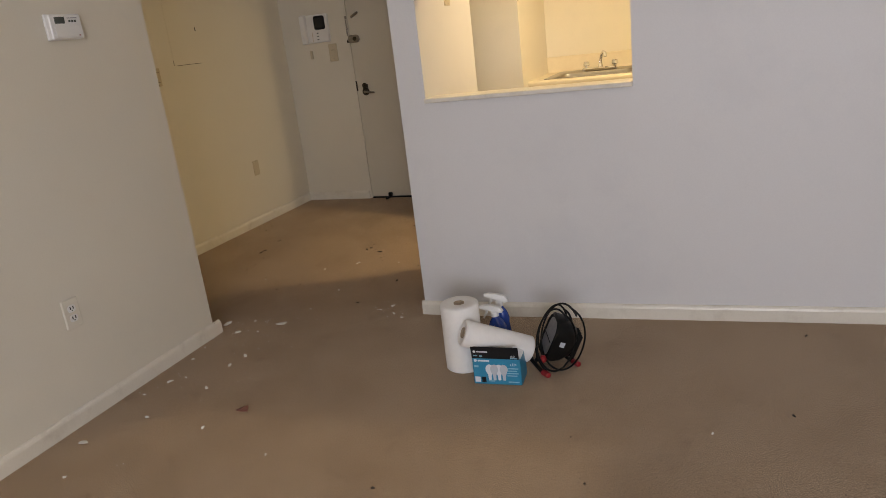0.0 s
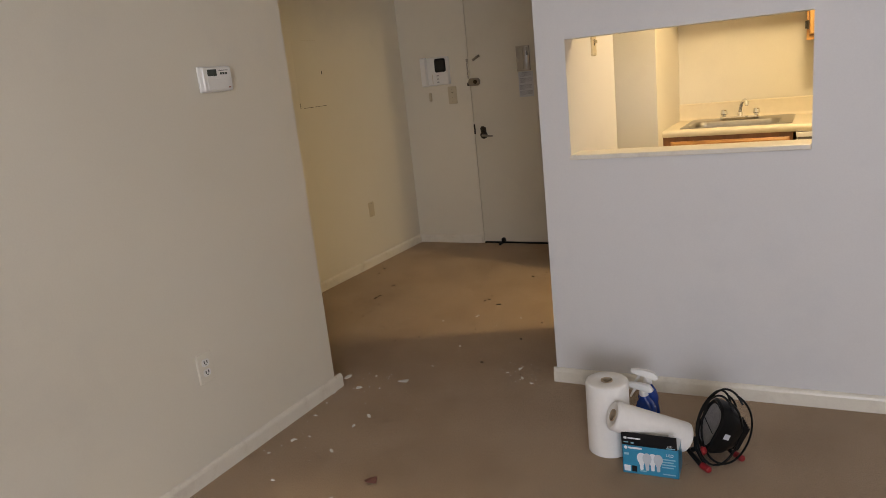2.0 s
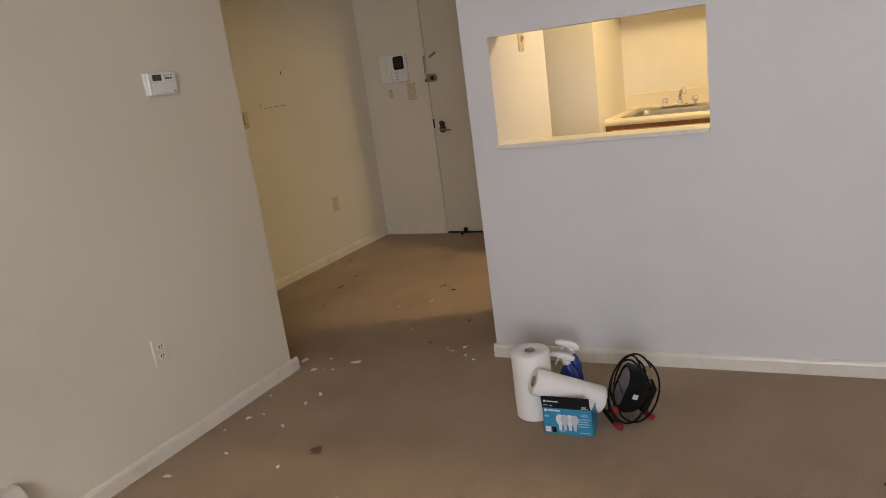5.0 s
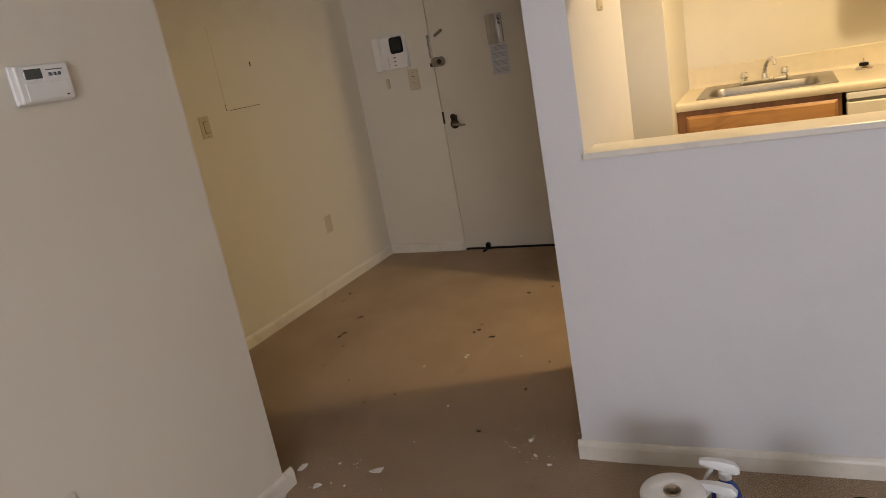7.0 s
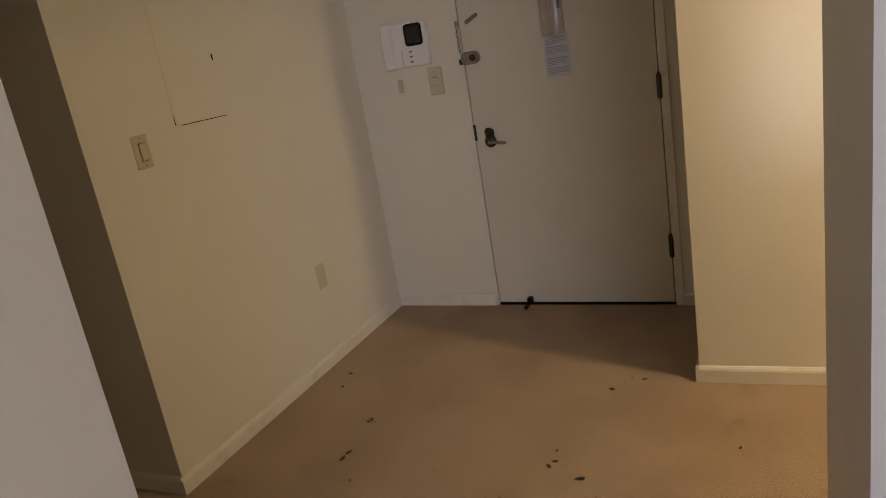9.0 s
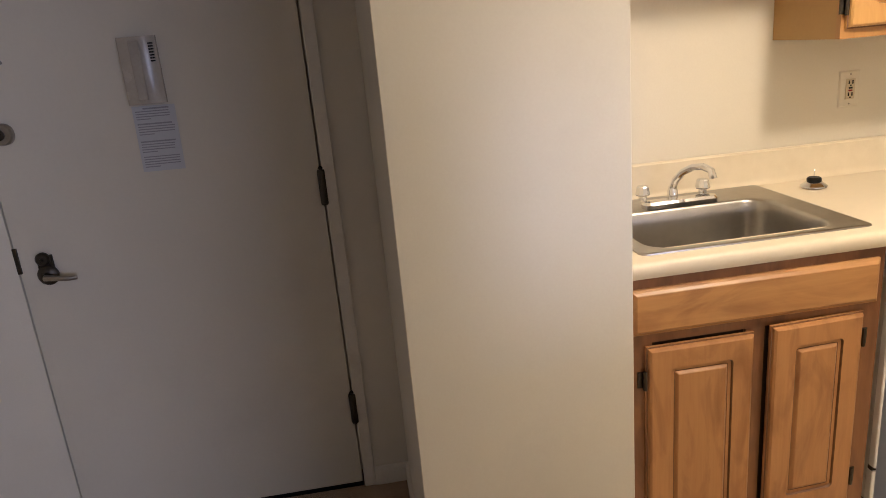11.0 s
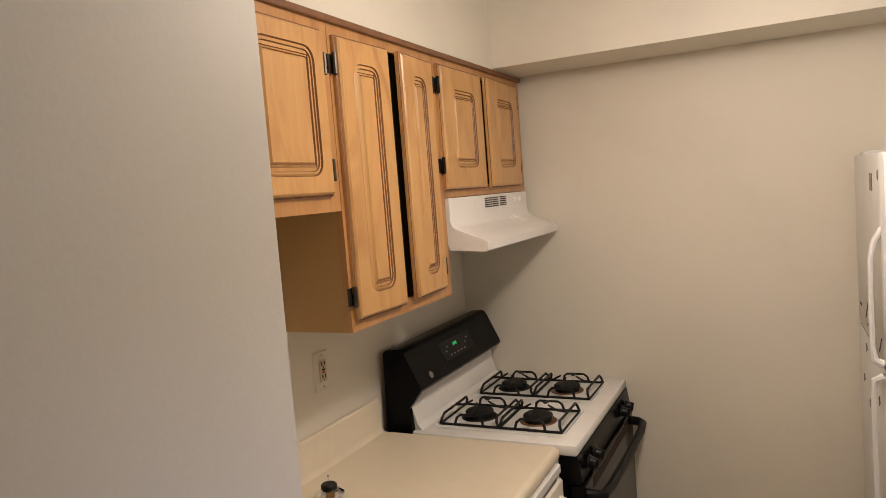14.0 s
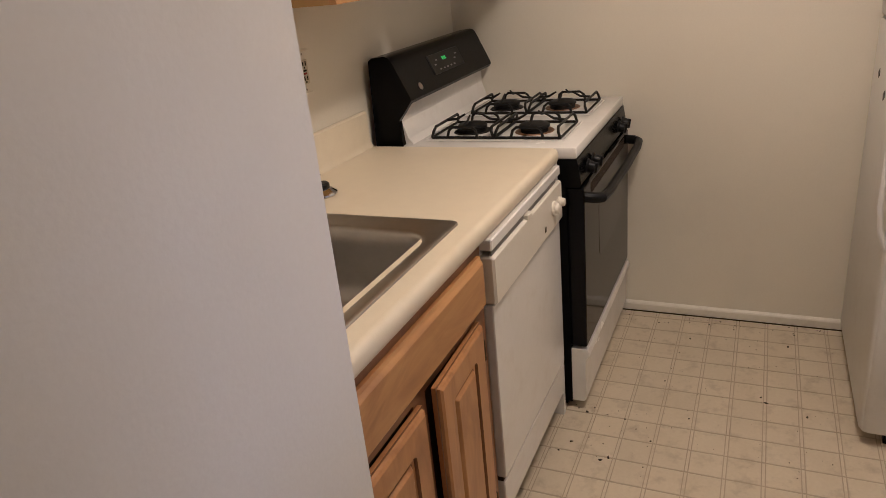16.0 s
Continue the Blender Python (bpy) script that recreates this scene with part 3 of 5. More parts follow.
# ---- plates, switches and outlets ----
def plate(name, m, label, kind, mat, w=0.072, h=0.116):
    """A wall plate in x and z that faces -y, centred, with its device."""
    ob = thing(name, m, label, "light switch" if kind != "duplex" and kind != "gfci" and kind != "blank" else "outlet")
    part("cover_plate", carved(w, h, [(-0.001, 0.005, 0.004, 0), (0, 0.005, -0.002, 0), (0.004, 0.004, -0.0055, 0)], 3), mat, ob, m=pose(-w / 2, 0, -h / 2))
    if kind == "rocker":
        part("switch_frame", boxed(-0.018, -0.009, -0.034, 0.018, -0.006, 0.034, bevel=0.001), mat, ob)
        part("rocker", boxed(-0.015, -0.013, -0.030, 0.015, -0.008, 0.030, bevel=0.003), mat, ob)
        part("rocker_gap", boxed(-0.0165, -0.0095, -0.0318, 0.0165, -0.0085, 0.0318), BRONZE, ob)
    if kind == "toggle":
        part("toggle_slot", boxed(-0.006, -0.0072, -0.013, 0.006, -0.006, 0.013), BRONZE, ob)
        bm = boxed(-0.0045, -0.02, -0.004, 0.0045, -0.006, 0.010, bevel=0.002)
        part("toggle", bm, mat, ob)
    if kind == "slide":
        part("switch_frame", boxed(-0.017, -0.0085, -0.032, 0.017, -0.006, 0.032, bevel=0.001), mat, ob)
        part("switch_mark", boxed(-0.011, -0.0092, 0.019, 0.011, -0.0082, 0.022), BRONZE, ob)
        part("switch_mark", boxed(-0.009, -0.0092, -0.021, 0.009, -0.0082, -0.0195), BRONZE, ob)
    if kind in ("duplex", "gfci"):
        if kind == "gfci":
            part("outlet_face", boxed(-0.0165, -0.010, -0.033, 0.0165, -0.006, 0.033, bevel=0.001), ALMOND, ob)
            part("test_button", boxed(-0.007, -0.0115, 0.001, 0.007, -0.009, 0.006, bevel=0.0008), BLACK_MATT, ob)
            part("reset_button", boxed(-0.007, -0.0115, -0.007, 0.007, -0.009, -0.002, bevel=0.0008), RED_PLASTIC, ob)
        for z in (-0.0195, 0.0195):
            y = -0.0105 if kind == "gfci" else -0.0085
            if kind == "duplex":
                part("outlet_face", carved(0.034, 0.028, [(0, 0.010, 0.002, 0), (0, 0.010, -0.0025, 0)], 4), WHITE_PLASTIC, ob, m=pose(-0.017, -0.006, z - 0.014))
            for x in (-0.0065, 0.0065):
                part("outlet_slot", boxed(x - 0.0022, y - 0.0003, z - 0.003, x + 0.0022, y + 0.001, z + 0.0085), BLACK_MATT, ob)
            part("outlet_slot", boxed(-0.0025, y - 0.0003, z - 0.010, 0.0025, y + 0.001, z - 0.0055), BLACK_MATT, ob)
    if kind != "duplex":
        for z in (-0.048, 0.048):
            bm = bmesh.new()
            lathe(bm, [(0.003, 0), (0.003, 0.001), (0.002, 0.0016)], 8)
            part("plate_screw", bm, NICKEL, ob, m=pose(0, -0.0064, z, 90, 0, 0))
    return ob


plate("wall_outlet", pose(WEST, 2.708, 0.432, 0, 0, 90), "white duplex outlet with painted-over plate on the living room wall", "duplex", WALL, 0.074, 0.118)
plate("light_switch", pose(HALL_W, 4.652, 1.225, 0, 0, 90), "ivory rocker switch on the hall wall", "rocker", ALMOND)
plate("blank_plate", pose(HALL_W, 5.515, 0.442, 0, 0, 90), "ivory blank outlet plate low on the hall wall", "blank", ALMOND)
plate("light_switch", pose(-2.459, DOOR_Y, 1.241), "ivory slide switch beside the entry door", "slide", ALMOND, 0.078, 0.14)
plate("light_switch", pose(STUB_E, 4.212, 1.475, 0, 0, 90), "ivory toggle switch inside the kitchen entrance", "toggle", ALMOND)
plate("wall_outlet", pose(0.394, DOOR_Y, 1.203), "white kitchen safety outlet above the counter", "gfci", WALL, 0.075, 0.118)

# thermostat
th = thing("thermostat", pose(WEST, 2.928, 1.432, 0, 0, 90), "white digital thermostat with grey display", "thermostat")
part("wall_plate", boxed(-0.002, -0.012, -0.002, 0.147, 0.0, 0.092, bevel=0.003), WHITE_PLASTIC, th)
part("case", carved(0.145, 0.09, [(0, 0.008, -0.01, 0), (0, 0.008, -0.026, 0), (0.004, 0.006, -0.031, 0)], 3), WHITE_PLASTIC, th)
part("display", boxed(0.022, -0.0325, 0.056, 0.068, -0.030, 0.080, bevel=0.001), LCD, th, "grey display")
part("flap", boxed(0.016, -0.0335, 0.006, 0.132, -0.030, 0.048, bevel=0.002), WHITE_PLASTIC, th)
for x in (0.085, 0.098, 0.111):
    part("button", boxed(x, -0.034, 0.060, x + 0.008, -0.030, 0.068, bevel=0.001), LCD, th)
part("caption_bar", boxed(0.08, -0.0318, 0.074, 0.126, -0.0305, 0.0765), INK, th)
part("caption_bar", boxed(0.118, -0.0338, 0.010, 0.126, -0.0330, 0.014), RED_PLASTIC, th)

# painted-over breaker panel
pn = thing("breaker_panel", pose(HALL_W, 4.84, 1.285, 0, 0, 90), "painted-over breaker panel door on the hall wall", "breaker panel")
part("panel_door", boxed(0, -0.002, 0, 0.285, 0.0, 0.445, bevel=0.001), WALL, pn)
part("panel_gap", boxed(0.03, -0.003, -0.003, 0.285, -0.001, -0.0005), BRONZE, pn)
part("panel_gap", boxed(-0.002, -0.003, 0.0, -0.0005, -0.001, 0.035), BRONZE, pn)
part("panel_gap", boxed(0.10, -0.0026, 0.4455, 0.26, -0.001, 0.4465), ALMOND, pn)
part("panel_latch", boxed(0.274, -0.006, 0.215, 0.281, -0.003, 0.24, bevel=0.001), BLACK_MATT, pn, "black latch slot")

# entry intercom
ic = thing("intercom", pose(-2.70, DOOR_Y, 1.33), "white video intercom with handset and dark screen", "intercom")
part("base", carved(0.238, 0.222, [(0, 0.012, 0, 0), (0, 0.012, -0.028, 0), (0.006, 0.01, -0.036, 0)], 4), WHITE_PLASTIC, ic, smooth=True)
part("handset", carved(0.058, 0.232, [(0, 0.016, -0.03, 0), (0, 0.016, -0.05, 0), (0.008, 0.012, -0.062, 0)], 5), WHITE_PLASTIC, ic, "white handset", True, pose(-0.006, 0, -0.004))
part("screen_bezel", carved(0.098, 0.108, [(0, 0.018, -0.034, 0), (0, 0.018, -0.042, 0)], 5), BLACK_MATT, ic, "black screen surround", m=pose(0.122, 0, 0.102))
part("screen", boxed(0.132, -0.0435, 0.116, 0.210, -0.041, 0.196, bevel=0.001), SCREEN, ic)
for k in range(3):
    part("button", boxed(0.134, -0.041, 0.022 + 0.025 * k, 0.15, -0.035, 0.029 + 0.025 * k, bevel=0.001), INK, ic)
part("button_rail", boxed(0.09, -0.0375, 0.012, 0.094, -0.035, 0.09), ALMOND, ic)
part("cord_clip", boxed(-2.672, DOOR_Y - 0.02, 1.205, -2.648, DOOR_Y, 1.275, bevel=0.006), ALMOND, None)
bpy.data.objects["cord_clip"].name = "handset_cradle"
tagged(bpy.data.objects["handset_cradle"], "small ivory plastic clip under the intercom", "clip")

# baseboard heater
ht = thing("baseboard_heater", pose(WEST, 2.035, 0), "cream metal baseboard heater with open fins", "heater")
L = 3.2
prof = [(0.0, 0.02), (0.0, 0.235), (0.01, 0.243), (0.024, 0.243), (0.030, 0.238), (0.030, 0.233), (0.018, 0.234), (0.012, 0.22), (0.012, 0.02)]
bm = bmesh.new()
rings(bm, [[(o, y, z) for o, z in prof] for y in (-0.05, -L)])
part("back_panel", bm, TRIM, ht)
bm = bmesh.new()
prof = [(0.058, 0.035), (0.066, 0.035), (0.066, 0.165), (0.056, 0.192), (0.051, 0.192), (0.058, 0.163)]
rings(bm, [[(o, y, z) for o, z in prof] for y in (-0.05, -L)])
part("front_panel", bm, TRIM, ht)
bm = bmesh.new()
prof = [(0.0, 0.0), (0.074, 0.0), (0.074, 0.165), (0.072, 0.182), (0.067, 0.205), (0.060, 0.226), (0.050, 0.240), (0.036, 0.248), (0.02, 0.25), (0.0, 0.25)]
rings(bm, [[(o * f, y, z * f) for o, z in prof] for y, f in ((0.004, 0.95), (0.001, 0.985), (-0.006, 1), (-0.084, 1), (-0.085, 0.985))])
part("end_cap", bm, TRIM, ht, "cream metal end cap")
# added black sheet: the slot's inner shade put into a colour
part("slot_shade", boxed(0.0125, -L, 0.06, 0.015, -0.085, 0.228), BLACK_MATT, ht, "dark sheet standing in for the shade inside the slot")
part("damper", boxed(0.028, -L, 0.198, 0.040, -0.085, 0.201), TRIM, ht)
bm = bmesh.new()
tube(bm, [(0.032, -0.06, 0.12), (0.032, -L, 0.12)], 0.011, 8)
part("pipe", bm, NICKEL, ht)
# fins are coloured black too, so that the slot looks unlit
bm = bmesh.new()
for k in range(120):
    box(bm, 0.014, -0.1 - 0.012 * k, 0.085, 0.05, -0.0988 - 0.012 * k, 0.172)
tagged(part("fins", bm, BLACK_MATT, ht), kind="stuff")
# ---- kitchen ----
CT = 0.92          # counter top
NOSE = 5.581


def cab_door(w, h, t=0.02, style="upper", inset=0.06):
    """A routed maple door facing -y with dark-glazed grooves."""
    if style == "upper":
        e = min(inset, w * 0.27)
        st = [(0, 0.001, 0, 0), (0, 0.001, -t * 0.45, 0), (0.004, 0.001, -t * 0.5, 1), (0.006, 0.001, -t * 0.8, 0), (0.011, 0.001, -t, 0),
              (e, 0.034, -t, 0), (e + 0.0022, 0.032, -t + 0.0045, 1), (e + 0.007, 0.028, -t + 0.0015, 0), (e + 0.010, 0.025, -t + 0.0015, 0), (e + 0.012, 0.023, -t + 0.005, 1),
              (e + 0.020, 0.003, -t + 0.003, 0), (e + 0.0215, 0.002, -t + 0.0055, 1), (e + 0.026, 0.002, -t + 0.002, 0), (e + 0.0275, 0.002, -t + 0.0045, 1), (e + 0.031, 0.002, -t + 0.0005, 0)]
    else:
        e = 0.062
        st = [(0, 0.001, 0, 0), (0, 0.001, -t * 0.45, 0), (0.004, 0.001, -t * 0.5, 1), (0.006, 0.001, -t * 0.8, 0), (0.012, 0.001, -t, 0),
              (e, 0.012, -t, 0), (e + 0.003, 0.010, -t + 0.006, 1), (e + 0.011, 0.006, -t + 0.0065, 0), (e + 0.0135, 0.004, -t + 0.0068, 1), (e + 0.02, 0.002, -t + 0.0005, 0), (e + 0.022, 0.002, -t - 0.0005, 0)]
    return carved(w, h, st, 4)


def cabinet_door(parent, x, y, z, w, h, style="upper", hinge_left=True, ajar=0.0, hinges=(0.12, 0.88), hinge_mat=None, inset=0.06):
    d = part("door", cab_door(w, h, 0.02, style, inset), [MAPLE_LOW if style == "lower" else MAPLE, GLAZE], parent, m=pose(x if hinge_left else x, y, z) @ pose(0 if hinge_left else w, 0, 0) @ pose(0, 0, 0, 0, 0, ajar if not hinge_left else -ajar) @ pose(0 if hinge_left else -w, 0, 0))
    for f in hinges:
        bm = bmesh.new()
        hx = -0.004 if hinge_left else w + 0.004
        sgn = -1 if hinge_left else 1
        lathe(bm, [(0.0045, -0.026), (0.0055, -0.024), (0.0055, 0.024), (0.0045, 0.026)], 8, (hx, -0.012, h * f))
        box(bm, min(hx, hx + sgn * 0.016), -0.004, h * f - 0.022, max(hx, hx + sgn * 0.016), 0.0, h * f + 0.022)
        part("hinge", bm, hinge_mat or BRONZE, d, "aged bronze wrap hinge")
    return d


def wall_cabinet(name, x0, x1, z0, z1, label):
    c = thing(name, pose(x0, 5.905, z0), label, "cabinet")
    w, h, dp = x1 - x0, z1 - z0, DOOR_Y - 0.001 - 5.905
    bm = boxed(0, 0.018, 0, w, dp, h)
    part("body", bm, CABINET_SIDE, c)
    bm = bmesh.new()
    for a in ((0, 0, w, 0.036), (0, h - 0.036, w, h), (0, 0.036, 0.036, h - 0.036), (w - 0.036, 0.036, w, h - 0.036)):
        box(bm, a[0], 0, a[1], a[2], 0.018, a[3])
    # dark sheet behind the doors, coloured as the unlit inside
    box(bm, 0.036, 0.012, 0.036, w - 0.036, 0.018, h - 0.036, mat=1)
    part("face_frame", bm, [FRAME_WOOD, SHADOW_GAP], c)
    return c


TOPZ = 2.137
c = wall_cabinet("wall_cabinet", BLOCK_E + 0.002, 0.111, 1.682, TOPZ, "short honey maple wall cabinet with routed doors above the sink")
cabinet_door(c, 0.05, 0, 0.036, 0.33, 0.385, hinge_left=True)
cabinet_door(c, 0.45, 0, 0.036, 0.302, 0.385, hinge_left=False, hinges=(0.16, 0.80), inset=0.047)
c = wall_cabinet("wall_cabinet", 0.113, 0.692, 1.383, TOPZ, "tall honey maple wall cabinet with two routed doors standing slightly ajar")
cabinet_door(c, 0.012, 0, 0.026, 0.238, 0.692, hinge_left=True, ajar=2.0, hinges=(0.09, 0.90))
cabinet_door(c, 0.304, 0, 0.03, 0.218, 0.69, hinge_left=False, ajar=3.0, hinges=(0.10, 0.90))
c = wall_cabinet("wall_cabinet", 0.694, 1.462, 1.69, TOPZ, "small honey maple wall cabinet over the range hood")
cabinet_door(c, -0.008, 0, 0.022, 0.338, 0.395, hinge_left=True, hinges=(0.2, 0.83), hinge_mat=BLACK_MATT, inset=0.072)
cabinet_door(c, 0.362, 0, 0.022, 0.338, 0.395, hinge_left=False, ajar=1.5, hinges=(0.2, 0.83), inset=0.072)
# thin dark strip over the joint of cabinet tops and bulkhead
bm = boxed(BLOCK_E + 0.003, 5.895, 2.128, KIT_E - 0.003, 5.9045, 2.146, bevel=0.003)
setting("cabinet_trim", bm, GLAZE, "thin dark strip along the cabinet tops", "trim")

# sink cabinet
c = thing("sink_cabinet", pose(-0.679, 5.60, 0), "honey maple sink base cabinet with false drawer and two worn doors", "cabinet")
w = 0.738
bm = boxed(0, 0.02, 0.095, w, 0.58, 0.115)
for a in ((0, 0.02, 0.016, 0.58), (w - 0.016, 0.02, w, 0.58), (0.016, 0.57, w - 0.016, 0.58)):
    box(bm, a[0], a[1], 0.115, a[2], a[3], 0.875)
box(bm, 0.0, 0.075, 0, w, 0.09, 0.095)
part("body", bm, CABINET_SIDE, c)
# frame colour holds both dark stain and shade from the overhang
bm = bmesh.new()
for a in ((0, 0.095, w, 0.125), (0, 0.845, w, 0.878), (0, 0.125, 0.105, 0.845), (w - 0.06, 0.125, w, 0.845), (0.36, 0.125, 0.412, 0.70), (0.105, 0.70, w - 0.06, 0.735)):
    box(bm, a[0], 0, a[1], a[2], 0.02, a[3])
# same dark sheet for the unlit inside behind the lower doors
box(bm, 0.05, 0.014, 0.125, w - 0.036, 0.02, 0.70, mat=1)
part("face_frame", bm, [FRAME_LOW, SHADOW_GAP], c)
bm = carved(0.675, 0.122, [(0, 0.001, 0, 0), (0, 0.001, -0.008, 0), (0.006, 0.001, -0.012, 0), (0.012, 0.001, -0.019, 0), (0.014, 0.001, -0.02, 0)])
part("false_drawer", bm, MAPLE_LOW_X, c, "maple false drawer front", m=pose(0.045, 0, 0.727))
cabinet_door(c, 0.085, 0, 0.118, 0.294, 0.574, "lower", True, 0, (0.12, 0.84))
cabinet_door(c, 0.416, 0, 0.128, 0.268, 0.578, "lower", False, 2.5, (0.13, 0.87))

# counter with its backsplash
wt = thing("worktop", pose(0, 0, 0), "beige laminate worktop with rolled edge and backsplash", "worktop")
bm = bmesh.new()
nose = [(NOSE + 0.10, CT), (NOSE + 0.018, CT)] + [(NOSE + 0.018 - 0.018 * math.sin(radians(a)), CT - 0.018 + 0.018 * math.cos(radians(a))) for a in (22, 45, 68, 90)] + [(NOSE, CT - 0.03), (NOSE + 0.006, CT - 0.042), (NOSE + 0.10, CT - 0.042)]
extruded(bm, nose, BLOCK_E + 0.001, 0.672)
part("rolled_edge", bm, LAMINATE, wt, smooth=True)
SX0, SX1, SY0, SY1 = -0.587, 0.052, 5.634, 6.182
hx0, hx1, hy0, hy1 = SX0 + 0.02, SX1 - 0.02, NOSE + 0.10, SY1 - 0.02
ushape = [(BLOCK_E + 0.001, hy0), (hx0, hy0), (hx0, hy1), (hx1, hy1), (hx1, hy0), (0.672, hy0), (0.672, 6.2), (BLOCK_E + 0.001, 6.2)]
bm = bmesh.new()
rings(bm, [[(x, yy, z) for x, yy in ushape] for z in (CT - 0.042, CT)])
part("top", bm, LAMINATE, wt)
cove = [(6.217, CT), (6.217, 1.03), (6.212, 1.034), (6.204, 1.034), (6.199, 1.028), (6.198, CT + 0.02), (6.194, CT + 0.008), (6.186, CT + 0.0005), (6.2, CT - 0.02), (6.217, CT - 0.02)]
bm = bmesh.new()
extruded(bm, cove, BLOCK_E + 0.001, 0.672)
part("backsplash", bm, LAMINATE, wt, smooth=True)

# sink
sk = thing("sink", pose(SX0, SY0, CT), "stainless steel drop-in single bowl sink", "sink")
sw, sd = SX1 - SX0, SY1 - SY0


def level_loop(w, d, ins, r, z, x0=0.0, y0=0.0, n=6):
    return [(x, y, z) for x, y in loop_of(w, d, ins, r, n, x0, y0)]


bm = bmesh.new()
bw, bd, bx, by = 0.518, 0.362, 0.045, 0.034
N_ = 9
steps = [level_loop(sw, sd, 0.0, 0.02, 0.0005, n=N_), level_loop(sw, sd, 0.001, 0.02, 0.004, n=N_), level_loop(sw, sd, 0.006, 0.018, 0.006, n=N_), level_loop(sw, sd, 0.012, 0.016, 0.005, n=N_)]
steps += [level_loop(bw, bd, i_, r_, z_, bx, by, N_) for i_, r_, z_ in ((-0.012, 0.075, 0.004), (-0.004, 0.07, 0.003), (0.0, 0.068, 0.0), (0.004, 0.066, -0.006), (0.007, 0.064, -0.04), (0.010, 0.062, -0.08), (0.013, 0.06, -0.115))]
steps += [level_loop(bw, bd, 0.013 + 0.05 * (1 - math.cos(radians(a))), 0.06 + 0.01 * a / 90, -0.115 - 0.05 * math.sin(radians(a)), bx, by, N_) for a in (15, 30, 45, 60, 75, 90)]
steps += [level_loop(bw, bd, i_, r_, z_, bx, by, N_) for i_, r_, z_ in ((0.09, 0.065, -0.1665), (0.12, 0.055, -0.168), (0.15, 0.03, -0.1695))]
rings(bm, steps, closed_start=False)
part("bowl", bm, STEEL, sk, smooth=True)
bm = bmesh.new()
lathe(bm, [(0.045, 0.002), (0.042, 0.004), (0.03, 0.001), (0.028, -0.006)], 20, (bx + bw / 2, by + bd / 2, -0.1685))
part("drain", bm, CHROME, sk, smooth=True)

fa = thing("faucet", pose(-0.277, 6.105, CT + 0.005), "chrome two-handle kitchen faucet with swan spout", "faucet")
bm = carved(0.245, 0.05, [(0, 0.022, 0, 0), (0, 0.022, -0.012, 0), (0.006, 0.018, -0.02, 0)], 5)
part("deck_plate", bm, CHROME, fa, smooth=True, m=pose(-0.1225, -0.025, 0, -90, 0, 0) @ pose(0, 0, -0.05))
for x in (-0.1, 0.1):
    bm = bmesh.new()
    lathe(bm, [(0.014, 0.015), (0.013, 0.028), (0.021, 0.03), (0.023, 0.034), (0.019, 0.056), (0.016, 0.06), (0.004, 0.061)], 10, (x, 0, 0))
    part("handle", bm, CHROME, fa, "clear-capped chrome handle")
bm = bmesh.new()
lathe(bm, [(0.017, 0.015), (0.016, 0.035), (0.013, 0.04), (0.013, 0.046)], 16)
part("spout_base", bm, CHROME, fa, smooth=True)
bm = bmesh.new()
tube(bm, [(0, 0, 0.04), (0.004, -0.012, 0.07), (0.014, -0.038, 0.098), (0.028, -0.076, 0.118), (0.041, -0.112, 0.124), (0.052, -0.138, 0.116), (0.055, -0.146, 0.092)], 0.01, 10, radii=[0.012, 0.0115, 0.011, 0.0105, 0.0105, 0.011, 0.0115])
part("spout", bm, CHROME, fa, smooth=True)

so = thing("sink_stopper", pose(0.187, 6.075, CT), "chrome and black rubber sink basket stopper", "stopper")
bm = bmesh.new()
lathe(bm, [(0.012, 0), (0.036, 0.0), (0.041, 0.004), (0.040, 0.008), (0.030, 0.016), (0.024, 0.02), (0.004, 0.021)], 24)
part("basket", bm, CHROME, so, smooth=True)
bm = bmesh.new()
lathe(bm, [(0.022, 0.019), (0.022, 0.03), (0.018, 0.034), (0.003, 0.034)], 18)
part("rubber_plug", bm, BLACK_MATT, so, smooth=True)
bm = bmesh.new()
tube(bm, [(0, 0, 0.03), (0, 0, 0.053)], 0.002, 6)
lathe(bm, [(0.001, 0.052), (0.004, 0.054), (0.001, 0.058)], 8)
part("pin", bm, CHROME, so)

# dishwasher
dw = thing("dishwasher", pose(0.075, 5.578, 0), "white built-in dishwasher with cream control strip", "dishwasher")
w = 0.588
part("tub", boxed(0.004, 0.03, 0.1, w - 0.004, 0.56, 0.872), ENAMEL, dw)
part("top_rail", boxed(0, -0.002, 0.845, w, 0.03, 0.873, bevel=0.003), ENAMEL, dw)
ctl = part("control_panel", carved(w, 0.118, [(0, 0.006, 0.028, 0), (0, 0.006, 0.0, 0), (0.004, 0.005, -0.006, 0)], 3), CREAM_PLASTIC, dw, "cream control strip", m=pose(0, 0, 0.712))
part("latch_recess", boxed(0.012, 0.004, 0.116, w - 0.03, 0.010, 0.134), MID_GREY, ctl)
part("latch", boxed(0.25, -0.010, 0.114, 0.285, 0.006, 0.130, bevel=0.003), CREAM_PLASTIC, ctl)
for x, r in ((0.492, 0.021), (0.55, 0.016)):
    bm = bmesh.new()
    lathe(bm, [(r, 0), (r, 0.006), (r * 0.8, 0.009), (r * 0.7, 0.018), (r * 0.3, 0.019)], 20)
    part("dial", bm, CREAM_PLASTIC, ctl, smooth=True, m=pose(x, -0.006, 0.062, 90, 0, 0))
